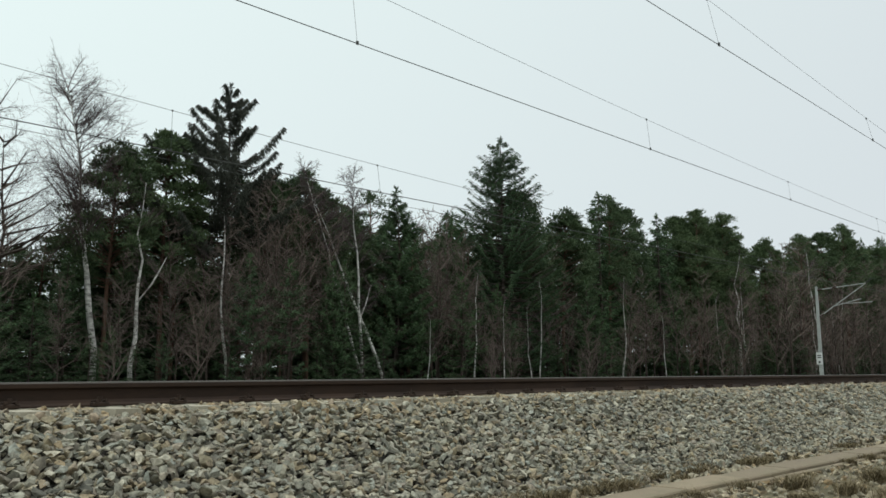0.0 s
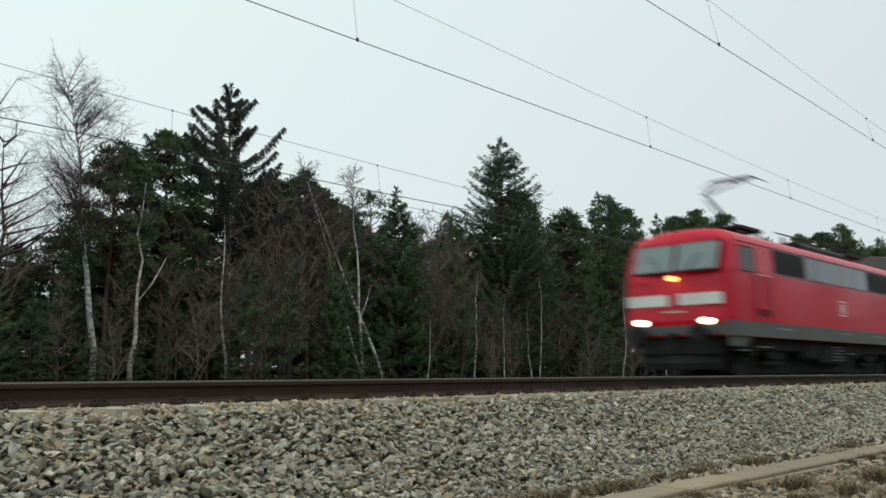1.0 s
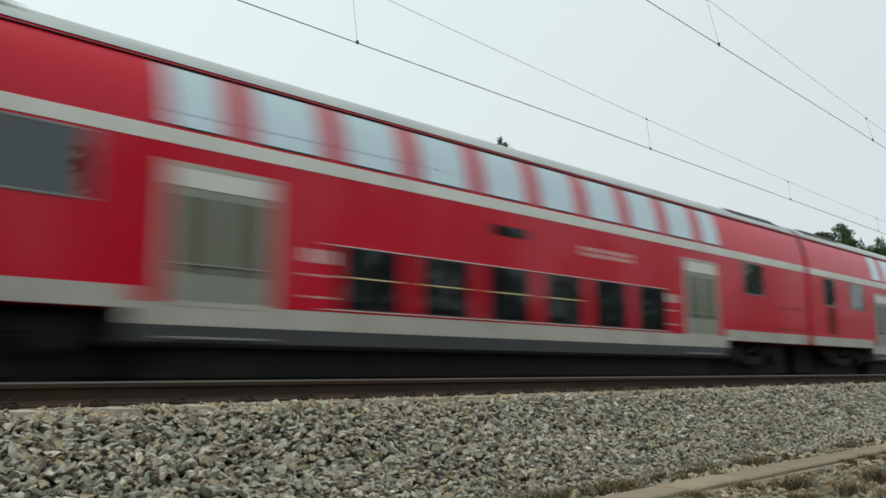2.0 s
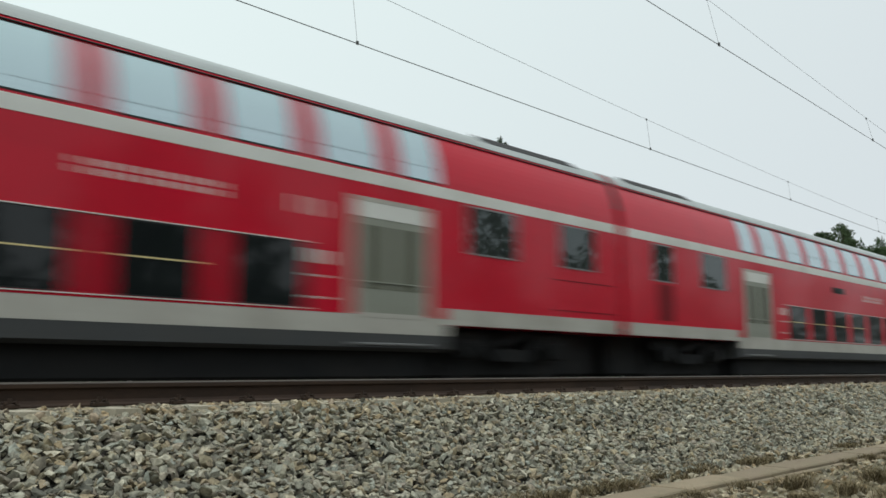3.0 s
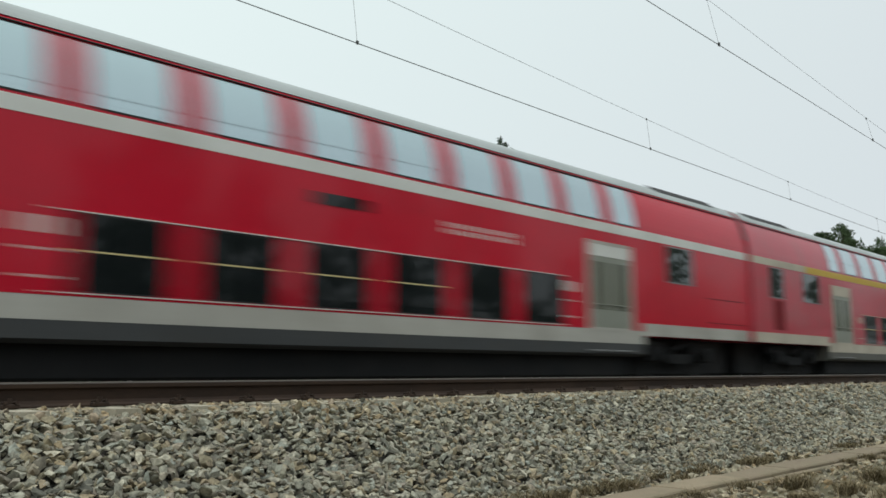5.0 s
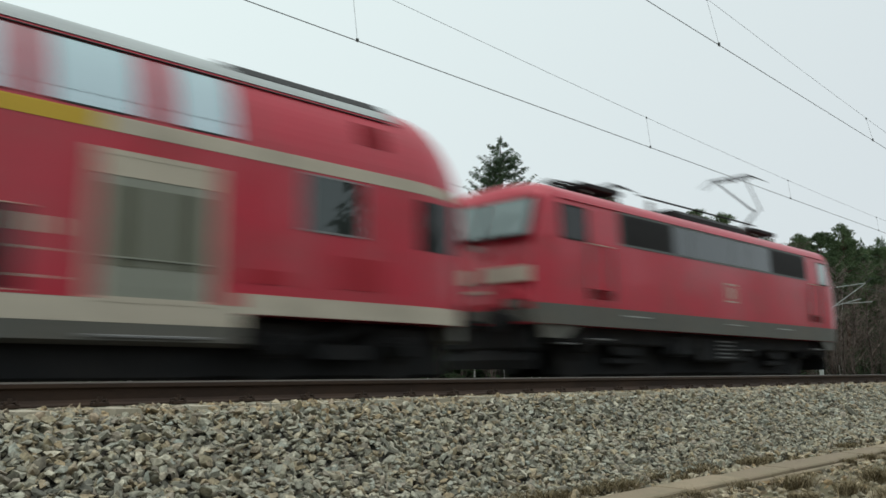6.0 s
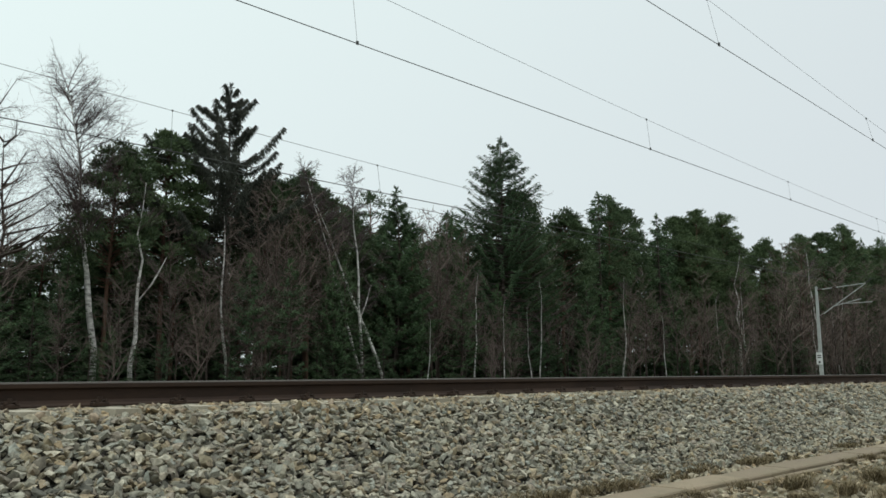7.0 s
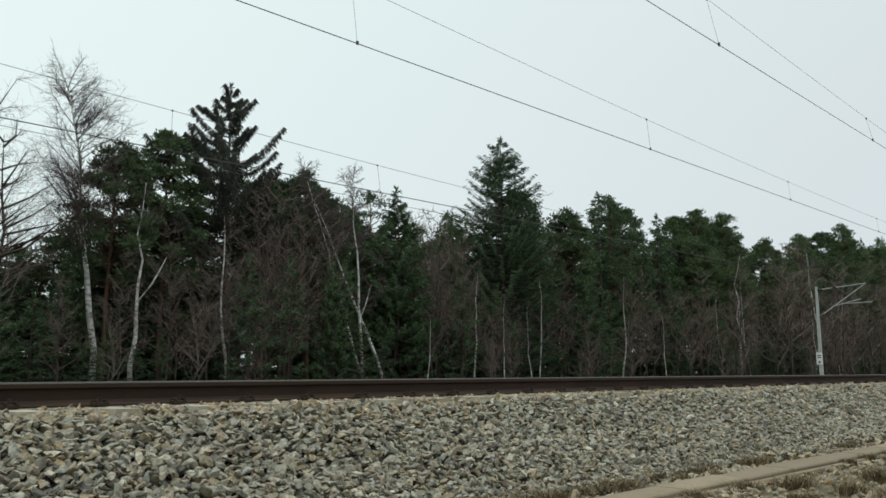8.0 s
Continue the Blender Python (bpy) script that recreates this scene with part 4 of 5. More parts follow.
def frame_on(prof, za, zb, xa, xb, side, w=0.05, shape=None, proud=0.012):
    """A rubber or metal surround round an opening in the side wall."""
    bm = bmesh.new()
    for z0, z1, x0, x1 in ((za - w, za, xa - w, xb + w), (zb, zb + w, xa - w, xb + w), (za, zb, xa - w, xa), (za, zb, xb, xb + w)):
        piece = band(prof, z0, z1, (x0, x1), side, shape, proud)
        me = bpy.data.meshes.new("piece")
        piece.to_mesh(me)
        piece.free()
        bm.from_mesh(me)
        bpy.data.meshes.remove(me)
    return bm


def wheelset(th, x, r, material):
    """Two wheels on an axle."""
    for s in (-1, 1):
        bm = bmesh.new()
        z = r + LEVELS[1]
        rod(bm, (x, s * 0.685, z), (x, s * 0.82, z), r, n=28)
        rod(bm, (x, s * 0.655, z), (x, s * 0.685, z), r + 0.03, n=28)
        rod(bm, (x, s * 0.82, z), (x, s * 0.86, z), r * 0.45, r * 0.3, n=16)
        part("wheel", bm, material, th, "dark steel wheel")
    part("axle", rodded((x, -0.66, r + LEVELS[1]), (x, 0.66, r + LEVELS[1]), 0.09, n=12), material, th)


def bogie(th, x, base, r, heavy):
    """A bogie with two axles, side frames, springs and axle boxes."""
    for dx in (-base / 2, base / 2):
        wheelset(th, x + dx, r, M["black"])
    for s in (-1, 1):
        y = s * 1.02
        bm = bmesh.new()
        half = base / 2 + 0.55
        prof = [(-half, r + 0.12), (-half, r + 0.3), (-0.7, r + 0.3), (-0.5, r + 0.02), (0.5, r + 0.02), (0.7, r + 0.3), (half, r + 0.3), (half, r + 0.12), (0.8, r + 0.08), (0.5, r - 0.2), (-0.5, r - 0.2), (-0.8, r + 0.08)]
        loft(bm, [[(x + a, y + o, z) for a, z in prof] for o in (-0.07, 0.07)])
        part("side_frame", bm, M["black"], th, "dark steel bogie side frame")
        for dx in (-base / 2, base / 2):
            bm = boxed((x + dx, s * 1.06, r), (0.36, 0.24, 0.36), 0.04)
            rod(bm, (x + dx, s * 1.16, r), (x + dx, s * 1.24, r), 0.13, n=14)
            part("axle_box", bm, M["black"], th)
            for e in (-0.28, 0.28):
                bm = bmesh.new()
                for k in range(5):
                    rod(bm, (x + dx + e, s * 1.04, r + 0.02 + k * 0.06), (x + dx + e, s * 1.04, r + 0.05 + k * 0.06), 0.09, n=10)
                part("coil_spring", bm, M["black"], th)
        # added black block: closes the view through the bogie, standing in for shade
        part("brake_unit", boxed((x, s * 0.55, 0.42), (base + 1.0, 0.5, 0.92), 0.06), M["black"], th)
        part("damper", rodded((x - 0.45, s * 1.16, r + 0.1), (x + 0.45, s * 1.16, r + 0.34), 0.05), M["black"], th)
        if heavy:
            part("sand_box", boxed((x + base / 2 + 0.75, s * 1.12, 0.78), (0.34, 0.3, 0.42), 0.04), M["black"], th)
            part("step", boxed((x - base / 2 - 0.95, s * 1.32, 0.62), (0.5, 0.18, 0.035), 0.008), M["steel"], th)
            part("brake_rigging", boxed((x, s * 0.95, 0.3), (1.3, 0.12, 0.14), 0.03), M["black"], th)


def buffers(th, x, e):
    """Buffers and coupling at one end; e points outwards."""
    for s in (-1, 1):
        bm = rodded((x, s * 0.875, 1.05), (x + e * 0.38, s * 0.875, 1.05), 0.11, n=14)
        rod(bm, (x + e * 0.38, s * 0.875, 1.05), (x + e * 0.43, s * 0.875, 1.05), 0.23, n=20)
        part("buffer", bm, M["black"], th, "black round buffer")
    bm = boxed((x + e * 0.15, 0, 1.0), (0.35, 0.12, 0.16), 0.02)
    box(bm, (x + e * 0.32, 0, 0.82), (0.07, 0.09, 0.45), 0.02)
    part("coupling", bm, M["black"], th)


def curve_profile(points, steps):
    """Rounds the corners between given points of a profile."""
    out = []
    n = len(points)
    for i in range(n - 1):
        p0, p1, p2, p3 = points[max(i - 1, 0)], points[i], points[i + 1], points[min(i + 2, n - 1)]
        for k in range(steps):
            t = k / steps
            out.append(tuple(0.5 * (2 * b + (c - a) * t + (2 * a - 5 * b + 4 * c - d) * t * t + (3 * b - a - 3 * c + d) * t ** 3) for a, b, c, d in zip(p0, p1, p2, p3)))
    out.append(points[-1])
    return out


BAND = (-4.72, 5.3)              # the window and louvre strip along the loco's side
LOCO_PROFILE = [(1.49, 0.98), (1.50, 1.4), (1.50, 2.0), (1.495, 2.72), (1.46, 3.40)] + curve_profile([(1.45, 3.48), (1.38, 3.66), (1.22, 3.78), (0.9, 3.86), (0.45, 3.9), (0.0, 3.91)], 3)


def cab(x, y, z):
    """The loco's raked cab ends, narrowed a little towards the face."""
    a = abs(x)
    if a > 7.0:
        u = min((a - 7.0) / 0.72, 1.0)
        rake = 0.0 if z < 2.55 else (z - 2.55) * 0.36
        low = 0.0 if z > 1.45 else (1.45 - z) * 0.12
        a = 7.0 + (0.72 - rake - low) * u
        y *= 1 - 0.07 * u * u
        if z > 3.5:
            z -= (z - 3.5) * 0.55 * u * u
    return (math.copysign(a, x), y, z)


def face_x(z):
    return 7.72 - max(0.0, z - 2.55) * 0.36 - max(0.0, 1.45 - z) * 0.12


def on_face(e, ya, yb, za, zb, proud=0.012, thick=0.03, crown=0.0):
    """A plate on the loco's front, following its rake."""
    bm = bmesh.new()
    rings = []
    for y in (ya, (ya + yb) / 2, yb):
        zs = (za, (za + zb) / 2, zb)
        o = [(e * (face_x(z) + proud + crown * (1 - abs(y) / 1.4)), y, z) for z in zs]
        i = [(e * (face_x(z) - thick), y, z) for z in reversed(zs)]
        rings.append(o + i)
    return loft(bm, rings)


def pantograph(th, x, out, up, head_x):
    """A single-arm pantograph on four insulators; out is the side on which its knee lies."""
    base = 4.26
    pg = part("pantograph_frame", boxed((x, 0, base), (1.6, 1.1, 0.12), 0.02), M["black"], th, "dark steel pantograph")
    for dx in (-0.6, 0.6):
        for y in (-0.5, 0.5):
            bm = bmesh.new()
            for k in range(4):
                rod(bm, (x + dx, y, 3.86 + k * 0.075), (x + dx, y, 3.92 + k * 0.075), 0.085, 0.05, n=10)
            part("insulator", bm, M["ceramic"], pg, "brown ribbed insulator")
    if up:
        knee, head, zh, zk = x + out * 1.25 - 0.4, head_x, 5.86, 5.12
    else:
        knee, head, zh, zk = x + out * 1.35, x - out * 0.55, 4.42, 4.32
    bm = rodded((x - out * 0.4, 0, base + 0.05), (knee, 0, zk), 0.045, 0.035)
    part("lower_arm", bm, M["black"], pg)
    bm = bmesh.new()
    for s in (-1, 1):
        rod(bm, (knee, s * 0.12, zk), (head, s * 0.45, zh - 0.08), 0.026, 0.02)
    part("upper_arm", bm, M["black"], pg)
    part("coupling_rod", rodded((x + out * 0.1, 0.1, base + 0.08), (knee - out * 0.08, 0.1, zk - 0.12), 0.018), M["black"], pg)
    for dx in (-0.17, 0.17):
        bm = bmesh.new()
        for s in (-1, 1):
            rod(bm, (head + dx, 0, zh), (head + dx, s * 0.62, zh), 0.028)
            rod(bm, (head + dx, s * 0.62, zh), (head + dx, s * 0.98, zh - 0.2), 0.02, 0.012)
        part("contact_strip", bm, M["black"], pg)
    part("head_bar", rodded((head - 0.2, 0, zh - 0.06), (head + 0.2, 0, zh - 0.06), 0.02), M["black"], pg)


def build_loco(label, red, white, grey, lit, raised, head):
    """A four-axle electric locomotive with two cabs. lit: the end with its lamps on; raised: the end whose pantograph is up."""
    th = thing("electric_locomotive", label, "locomotive", "train")
    xs = [-7.72, -7.6, -7.45, -7.25, -7.0, -6.0, -3.0, 0, 3.0, 6.0, 7.0, 7.25, 7.45, 7.6, 7.72]
    part("body", skin(LOCO_PROFILE, xs, cab), red, th, smooth=False)
    for s in (-1, 1):
        part("side_sill", band(LOCO_PROFILE, 0.985, 1.38, xs, s, cab, 0.006), grey, th, "slate grey painted sill")
        part("gutter", band(LOCO_PROFILE, 3.505, 3.53, [-6.9, 0, 6.9], s, cab, 0.03), red, th)
        part("sill_edge", band(LOCO_PROFILE, 0.985, 1.0, [-7.2, 0, 7.2], s, cab, 0.02), grey, th)
        # the window and louvre strip along the machine room
        part("band_backing", band(LOCO_PROFILE, 2.80, 3.45, (BAND[0], 0, BAND[1]), s, None, 0.0015, 0.004), M["grey"], th, "grey pillars between the windows")
        part("band_frame", frame_on(LOCO_PROFILE, 2.80, 3.45, *BAND, s, 0.05), M["grey"], th, "grey window strip frame")
        for xa, xb, kind in ((BAND[0], -2.5, "grille"), (-2.44, -1.62, "pane"), (-1.56, 0.52, "pane"), (0.58, 1.5, "pane"), (1.56, 2.86, "pane"), (2.92, BAND[1], "grille")):
            if kind == "pane":
                part("window", band(LOCO_PROFILE, 2.80, 3.45, (xa, xb), s, None, 0.006), M["glass_loco"], th, "dark tinted machine room window")
            else:
                gr = part("louvre_panel", band(LOCO_PROFILE, 2.80, 3.45, (xa, xb), s, None, 0.005), M["grille"], th, "dark louvred grille")
                for k in range(14):
                    part("slat", boxed(((xa + xb) / 2, s * (1.494 - 0.0025 * k), 2.825 + k * 0.0435), (xb - xa - 0.04, 0.016, 0.022)), M["grille"], gr)
        for e in (-1, 1):
            xa, xb = (-6.86, -6.0) if e < 0 else (6.3, 6.95)
            # the rear cab's panes get the glass with sky brightness in its colour
            part("cab_window", band(LOCO_PROFILE, 2.72, 3.36, (xa, xb), s, None, 0.006), M["cab_glass" if e > 0 else "glass_dark"], th, "cab side window")
            part("cab_window_frame", frame_on(LOCO_PROFILE, 2.72, 3.36, xa, xb, s, 0.035), M["rubber"], th)
            # cab door with its grab rails and steps
            xa, xb = (-5.92, -5.22) if e < 0 else (5.52, 6.2)
            door = part("cab_door", band(LOCO_PROFILE, 1.42, 3.36, (xa, xb), s, None, 0.008), red, th)
            part("door_window", band(LOCO_PROFILE, 2.72, 3.3, (xa + 0.1, xb - 0.1), s, None, 0.012), red, door)
            for gx in (xa - 0.08, xb + 0.08):
                part("grab_rail", rodded((gx, s * 1.545, 1.5), (gx, s * 1.545, 2.6), 0.018, n=6), M["steel"], door, "bare steel grab rail")
            part("door_rail", rodded((xa - 0.1, s * 1.53, 2.66), (xb + 0.1, s * 1.53, 2.66), 0.011, n=6), white, door, "pale horizontal rail")
            part("step_recess", boxed(((xa + xb) / 2, s * 1.508, 1.62), (0.8, 0.02, 0.16), 0.004), M["red_dark"], door)
            part("step_plate", boxed(((xa + xb) / 2, s * 1.53, 1.74), (0.95, 0.06, 0.016)), red, door)
            part("foot_step", boxed(((xa + xb) / 2, s * 1.46, 0.72), (0.7, 0.14, 0.03), 0.006), M["steel"], th)
        for x in (-4.2, 0.5, 3.6):
            part("data_plate", boxed((x, s * 1.512, 1.24), (1.0, 0.008, 0.022)), M["zinc"], th, "small pale data lettering strip")
        # the operator's mark: a plain framed square
        bm = bmesh.new()
        for c, d in (((0.37, s * 1.506, 2.27), (0.62, 0.01, 0.034)), ((0.37, s * 1.506, 1.83), (0.62, 0.01, 0.034)), ((0.08, s * 1.506, 2.05), (0.034, 0.01, 0.4)), ((0.66, s * 1.506, 2.05), (0.034, 0.01, 0.4))):
            box(bm, c, d)
        part("emblem_frame", bm, white, th, "white square outline emblem")
        part("emblem_bar", boxed((0.37, s * 1.506, 2.05), (0.16, 0.01, 0.26)), white, th)
        # ribbed tanks and gear boxes under the middle
        tank = part("transformer_tank", boxed((0.3, s * 0.95, 0.62), (2.6, 0.6, 0.62), 0.05), M["black"], th, "black ribbed transformer tank")
        for k in range(5):
            part("rib", boxed((0.35, s * 1.27, 0.42 + k * 0.1), (0.9, 0.04, 0.035), 0.008), M["steel"], tank)
        part("equipment_box", boxed((-1.7, s * 1.0, 0.68), (0.9, 0.55, 0.5), 0.05), M["black"], th)
        part("air_tank", rodded((1.75, s * 1.05, 0.7), (2.6, s * 1.05, 0.7), 0.18, n=14), M["black"], th)
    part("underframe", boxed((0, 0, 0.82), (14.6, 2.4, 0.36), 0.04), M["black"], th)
    # sump deepened almost to the rail, its black standing in for shade below
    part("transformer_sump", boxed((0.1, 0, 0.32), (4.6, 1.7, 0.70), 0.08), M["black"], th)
    for e in (-1, 1):
        bogie(th, e * 3.95, 3.4, 0.625, True)
        buffers(th, e * 7.72, e)
        # apron below the cab face
        bm = bmesh.new()
        loft(bm, [[(e * x, y * k, z) for x, z in ((7.735, 1.262), (7.70, 1.02), (7.35, 1.0), (7.0, 1.0), (7.0, 1.262))] for y, k in ((-1.395, 1), (-1.0, 1), (1.0, 1), (1.395, 1))])
        part("buffer_beam", bm, grey, th, "dark grey buffer beam")
        # added black block for the dark depth behind the buffer beam
        part("draw_gear", boxed((e * 7.28, 0, 0.76), (0.5, 2.3, 0.56), 0.06), M["black"], th)
        bm = bmesh.new()
        loft(bm, [[(e * (x + 0.16 * (1 - abs(y) / 1.15)), y, z) for x, z in ((7.36, 0.50), (7.46, 0.30), (7.40, 0.12), (7.34, 0.12), (7.32, 0.50))] for y in (-1.15, -0.6, 0.0, 0.6, 1.15)])
        part("snow_plough", bm, M["black"], th, "black snow plough blade")
        bm = bmesh.new()
        loft(bm, [[(e * 6.25, s2 * 1.47, 1.02) if i == 0 else p for i, p in enumerate([(0, 0, 0), (e * 7.5, s2 * 1.42, 1.02), (e * 7.42, s2 * 1.42, 0.72), (e * 6.7, s2 * 1.45, 0.72)])] for s2 in (-1, -0.97)])
        part("corner_skirt", bm, grey, th)
        bm = bmesh.new()
        loft(bm, [[(e * 6.25, s2 * 1.47, 1.02) if i == 0 else p for i, p in enumerate([(0, 0, 0), (e * 7.5, s2 * 1.42, 1.02), (e * 7.42, s2 * 1.42, 0.72), (e * 6.7, s2 * 1.45, 0.72)])] for s2 in (0.97, 1)])
        part("corner_skirt", bm, grey, th)
        # windscreens, lamps and the pale front stripe
        for s in (-1, 1):
            ya, yb = sorted((s * 0.06, s * 1.22))
            part("windscreen", on_face(e, ya, yb, 2.74, 3.47, 0.012), M["screen"], th, "raked windscreen pane")
            part("windscreen_trim", on_face(e, ya - 0.03, yb + 0.03, 2.70, 3.50, 0.004), M["rubber"], th)
            part("wiper", rodded((e * (face_x(2.66) + 0.03), s * 0.3, 2.66), (e * (face_x(3.2) + 0.04), s * 0.75, 3.2), 0.012, n=5), M["black"], th)
            ya, yb = sorted((s * 0.16, s * 1.38))
            part("front_stripe", on_face(e, ya, yb, 1.80, 2.10, 0.008), white, th, "pale grey front stripe")
            ya, yb = sorted((s * 0.72, s * 1.2))
            hl = part("lamp_housing", on_face(e, ya, yb, 1.275, 1.455, 0.03), M["rubber"], th)
            bm = bmesh.new()
            rod(bm, (e * (face_x(1.365) + 0.0), s * 0.96, 1.365), (e * (face_x(1.365) + 0.06), s * 0.96, 1.365), 0.085, n=16)
            bmesh.ops.scale(bm, vec=(1, 2.2, 1), verts=bm.verts, space=Matrix.Translation((0, -s * 0.96, 0)))
            part("headlight", bm, M["lamp"] if lit == e else M["lamp_off"], hl, "glowing white headlight" if lit == e else "unlit headlight")
            part("handrail", rodded((e * (face_x(2.4) + 0.05), s * 0.4, 2.45), (e * (face_x(2.4) + 0.05), s * 1.25, 2.45), 0.015, n=6), red, th)
        bm = bmesh.new()
        rod(bm, (e * (face_x(2.5)), 0, 2.52), (e * (face_x(2.5) + 0.05), 0, 2.52), 0.07, n=16)
        bmesh.ops.scale(bm, vec=(1, 1.9, 1), verts=bm.verts)
        part("top_lamp", bm, M["lamp_top"] if lit == e else M["lamp_off"], th, "amber glowing top lamp" if lit == e else "unlit top lamp")
        part("front_emblem", on_face(e, -0.15, 0.15, 1.82, 2.08, 0.01), M["red_worn"], th)
        part("number_bars", on_face(e, -0.32, 0.32, 1.61, 1.655, 0.008), M["white_worn"], th, "pale row of lettering")
        pantograph(th, e * 4.35 + 0.4, e, raised == e, head)
        # resistor hood, busbars and insulators on the roof
    bm = skin([(0.95, 3.80), (0.95, 4.0), (0.8, 4.12), (0.0, 4.16)], [-1.2, -1.1, 2.3, 2.4])
    part("roof_hood", bm, M["grille"], th, "dark louvred roof hood")
    part("roof_walkway", boxed((0, 0, 3.93), (12.2, 0.9, 0.06), 0.015), M["black"], th)
    for y in (-0.75, 0.75):
        part("busbar", rodded((-2.7, y, 4.26), (3.6, y, 4.3), 0.025), M["black"], th)
    for x in (-2.2, 0.1, 2.9):
        for y in (-0.75, 0.75):
            bm = bmesh.new()
            for k in range(4):
                rod(bm, (x, y, 3.84 + k * 0.09), (x, y, 3.91 + k * 0.09), 0.08, 0.045, n=10)
            part("roof_insulator", bm, M["ceramic"], th)
    part("horn", rodded((-6.4, 0.5, 3.98), (-6.75, 0.5, 4.0), 0.04, 0.08), M["black"], th)
    part("roof_aerial", boxed((5.9, -0.3, 4.0), (0.25, 0.12, 0.16), 0.03), M["plate"], th)
    return th


COACH_PROFILE = [(1.385, 0.85), (1.39, 1.12), (1.39, 1.98), (1.39, 2.75), (1.39, 3.0), (1.388, 3.19)] + curve_profile([(1.375, 3.34), (1.33, 3.62), (1.25, 3.92), (1.12, 4.2), (0.94, 4.4), (0.65, 4.54), (0.3, 4.6), (0.0, 4.62)], 3)
SKIRT_PROFILE = [(1.28, 0.40), (1.385, 0.45), (1.39, 0.66), (1.39, 0.95)]


def upper_windows():
    """Ten upper-deck windows, the outer two shorter."""
    return [(-7.52, -6.66)] + [(0.1 + (i - 3.5) * 1.63 - 0.59, 0.1 + (i - 3.5) * 1.63 + 0.59) for i in range(8)] + [(6.86, 7.75)]


def build_coach(label, red, white, grey, stripe, end_windows, control=False, lettered=True, marks=False, sashes=4):
    """A double-deck coach. end_windows: side windows over the bogies, from the left end."""
    low = white if control else M["white_low"]
    sooty = grey if control else M["skirt"]
    th = thing("double_deck_coach", label, "railway coach", "train")
    HL = 13.25
    FRONT = 12.62 if control else HL
    nose = 11.0
    tip = [nose + (FRONT - nose) * u for u in (0.0, 0.25, 0.45, 0.62, 0.76, 0.87, 0.95, 1.0)]

    def shape(x, y, z):
        if not control or x <= nose:
            return (x, y, z)
        u = min((x - nose) / (FRONT - nose), 1.0)
        if z > 2.9:
            z = 2.9 + (z - 2.9) * (0.12 + 0.88 * math.sqrt(max(0.0, 1 - u ** 2.6)))
        return (x, y * (1 - 0.22 * u ** 3), z)
    xs = [-HL, -HL + 0.06, -10, -7.4, 0, 7.4, 10, *(tip if control else [HL])]
    part("body", skin(COACH_PROFILE, xs, shape), red, th)
    mid = [-7.95, -7.85, -4, 0, 4, 7.85, 7.95]
    part("lower_body", skin(SKIRT_PROFILE, mid), sooty, th)
    # roof skin with ribs
    rp = [(w + 0.012, z + 0.012) for w, z in COACH_PROFILE if z > 4.16]
    rp = [(rp[0][0] - 0.1, rp[0][1] - 0.0)] + rp
    part("roof", skin(rp, [x for x in xs[1:] if not control or x < 10.9] + ([10.95] if control else [])), M["roof"], th, "dusty grey ribbed roof")
    for s in (-1, 1):
        seam = [x for x in (-HL + 0.1, 10.9 if control else HL - 0.1)]
        part("roof_gutter", band(COACH_PROFILE, 4.147, 4.162, [seam[0], 0, seam[1]], s, None, 0.03), M["rubber"], th, "dark roof gutter")
        for e in (-1, 1):
            part("roof_grille", boxed((e * (9.4 if control and e > 0 else 10.9), s * 0.86, 4.455), (3.0, 0.3, 0.06), 0.01, turn=pose(0, 0, 0, -s * 38)), M["grille"], th, "dark roof ventilation grille")
        # painted bands
        if stripe:
            part("first_class_stripe", band(COACH_PROFILE, 3.015, 3.21, [-9.5, 0, 5.9], s, None, 0.006), M["yellow"], th, "yellow first class stripe")
            part("waist_stripe", band(COACH_PROFILE, 3.015, 3.21, [5.9, 7, 10, *tip[:5]], s, shape, 0.006), white, th, "pale grey stripe")
            part("waist_stripe", band(COACH_PROFILE, 3.015, 3.21, [-HL + 0.02, -9.5], s, None, 0.006), white, th, "pale grey stripe")
        else:
            part("waist_stripe", band(COACH_PROFILE, 3.015, 3.21, [-HL + 0.02, 0, HL - 0.02], s, None, 0.006), white, th, "pale grey stripe")
        part("base_stripe", band([(1.393, 0.60), (1.393, 1.0)], 0.665, 0.945, mid, s, None, 0.005), low, th, "pale grey base stripe")
        for xa, xb in ((-HL + 0.02, -7.9), (7.9, HL - 0.05)):
            part("end_stripe", band(COACH_PROFILE, 0.855, 1.13, (xa, (xa + xb) / 2, *([x for x in tip if x < FRONT - 0.01] if control and xa > 0 else [xb])), s, shape, 0.007), low, th, "pale grey base stripe")
        part("skirt", band(SKIRT_PROFILE, 0.41, 0.66, mid, s, None, 0.006), sooty, th, "grey underfloor skirt")
        # upper-deck windows
        for xa, xb in upper_windows():
            w = part("upper_window", band(COACH_PROFILE, 3.27, 4.11, (xa, xb), s, None, 0.008), M["glass"], th, "curved coated upper deck window")
            part("window_seal", frame_on(COACH_PROFILE, 3.27, 4.11, xa, xb, s, 0.025, None, 0.006), M["rubber"], w)
        # lower-deck windows with a dark strip between them
        for i in range(6):
            xa = -4.62 + i * 1.672
            w = part("lower_window", band(COACH_PROFILE, 1.02, 1.93, (xa, xa + 1.22), s, None, 0.008), M["glass_dark"], th, "dark lower deck window")
            part("window_seal", frame_on(COACH_PROFILE, 1.02, 1.93, xa, xa + 1.22, s, 0.02, None, 0.006), M["rubber"], w)
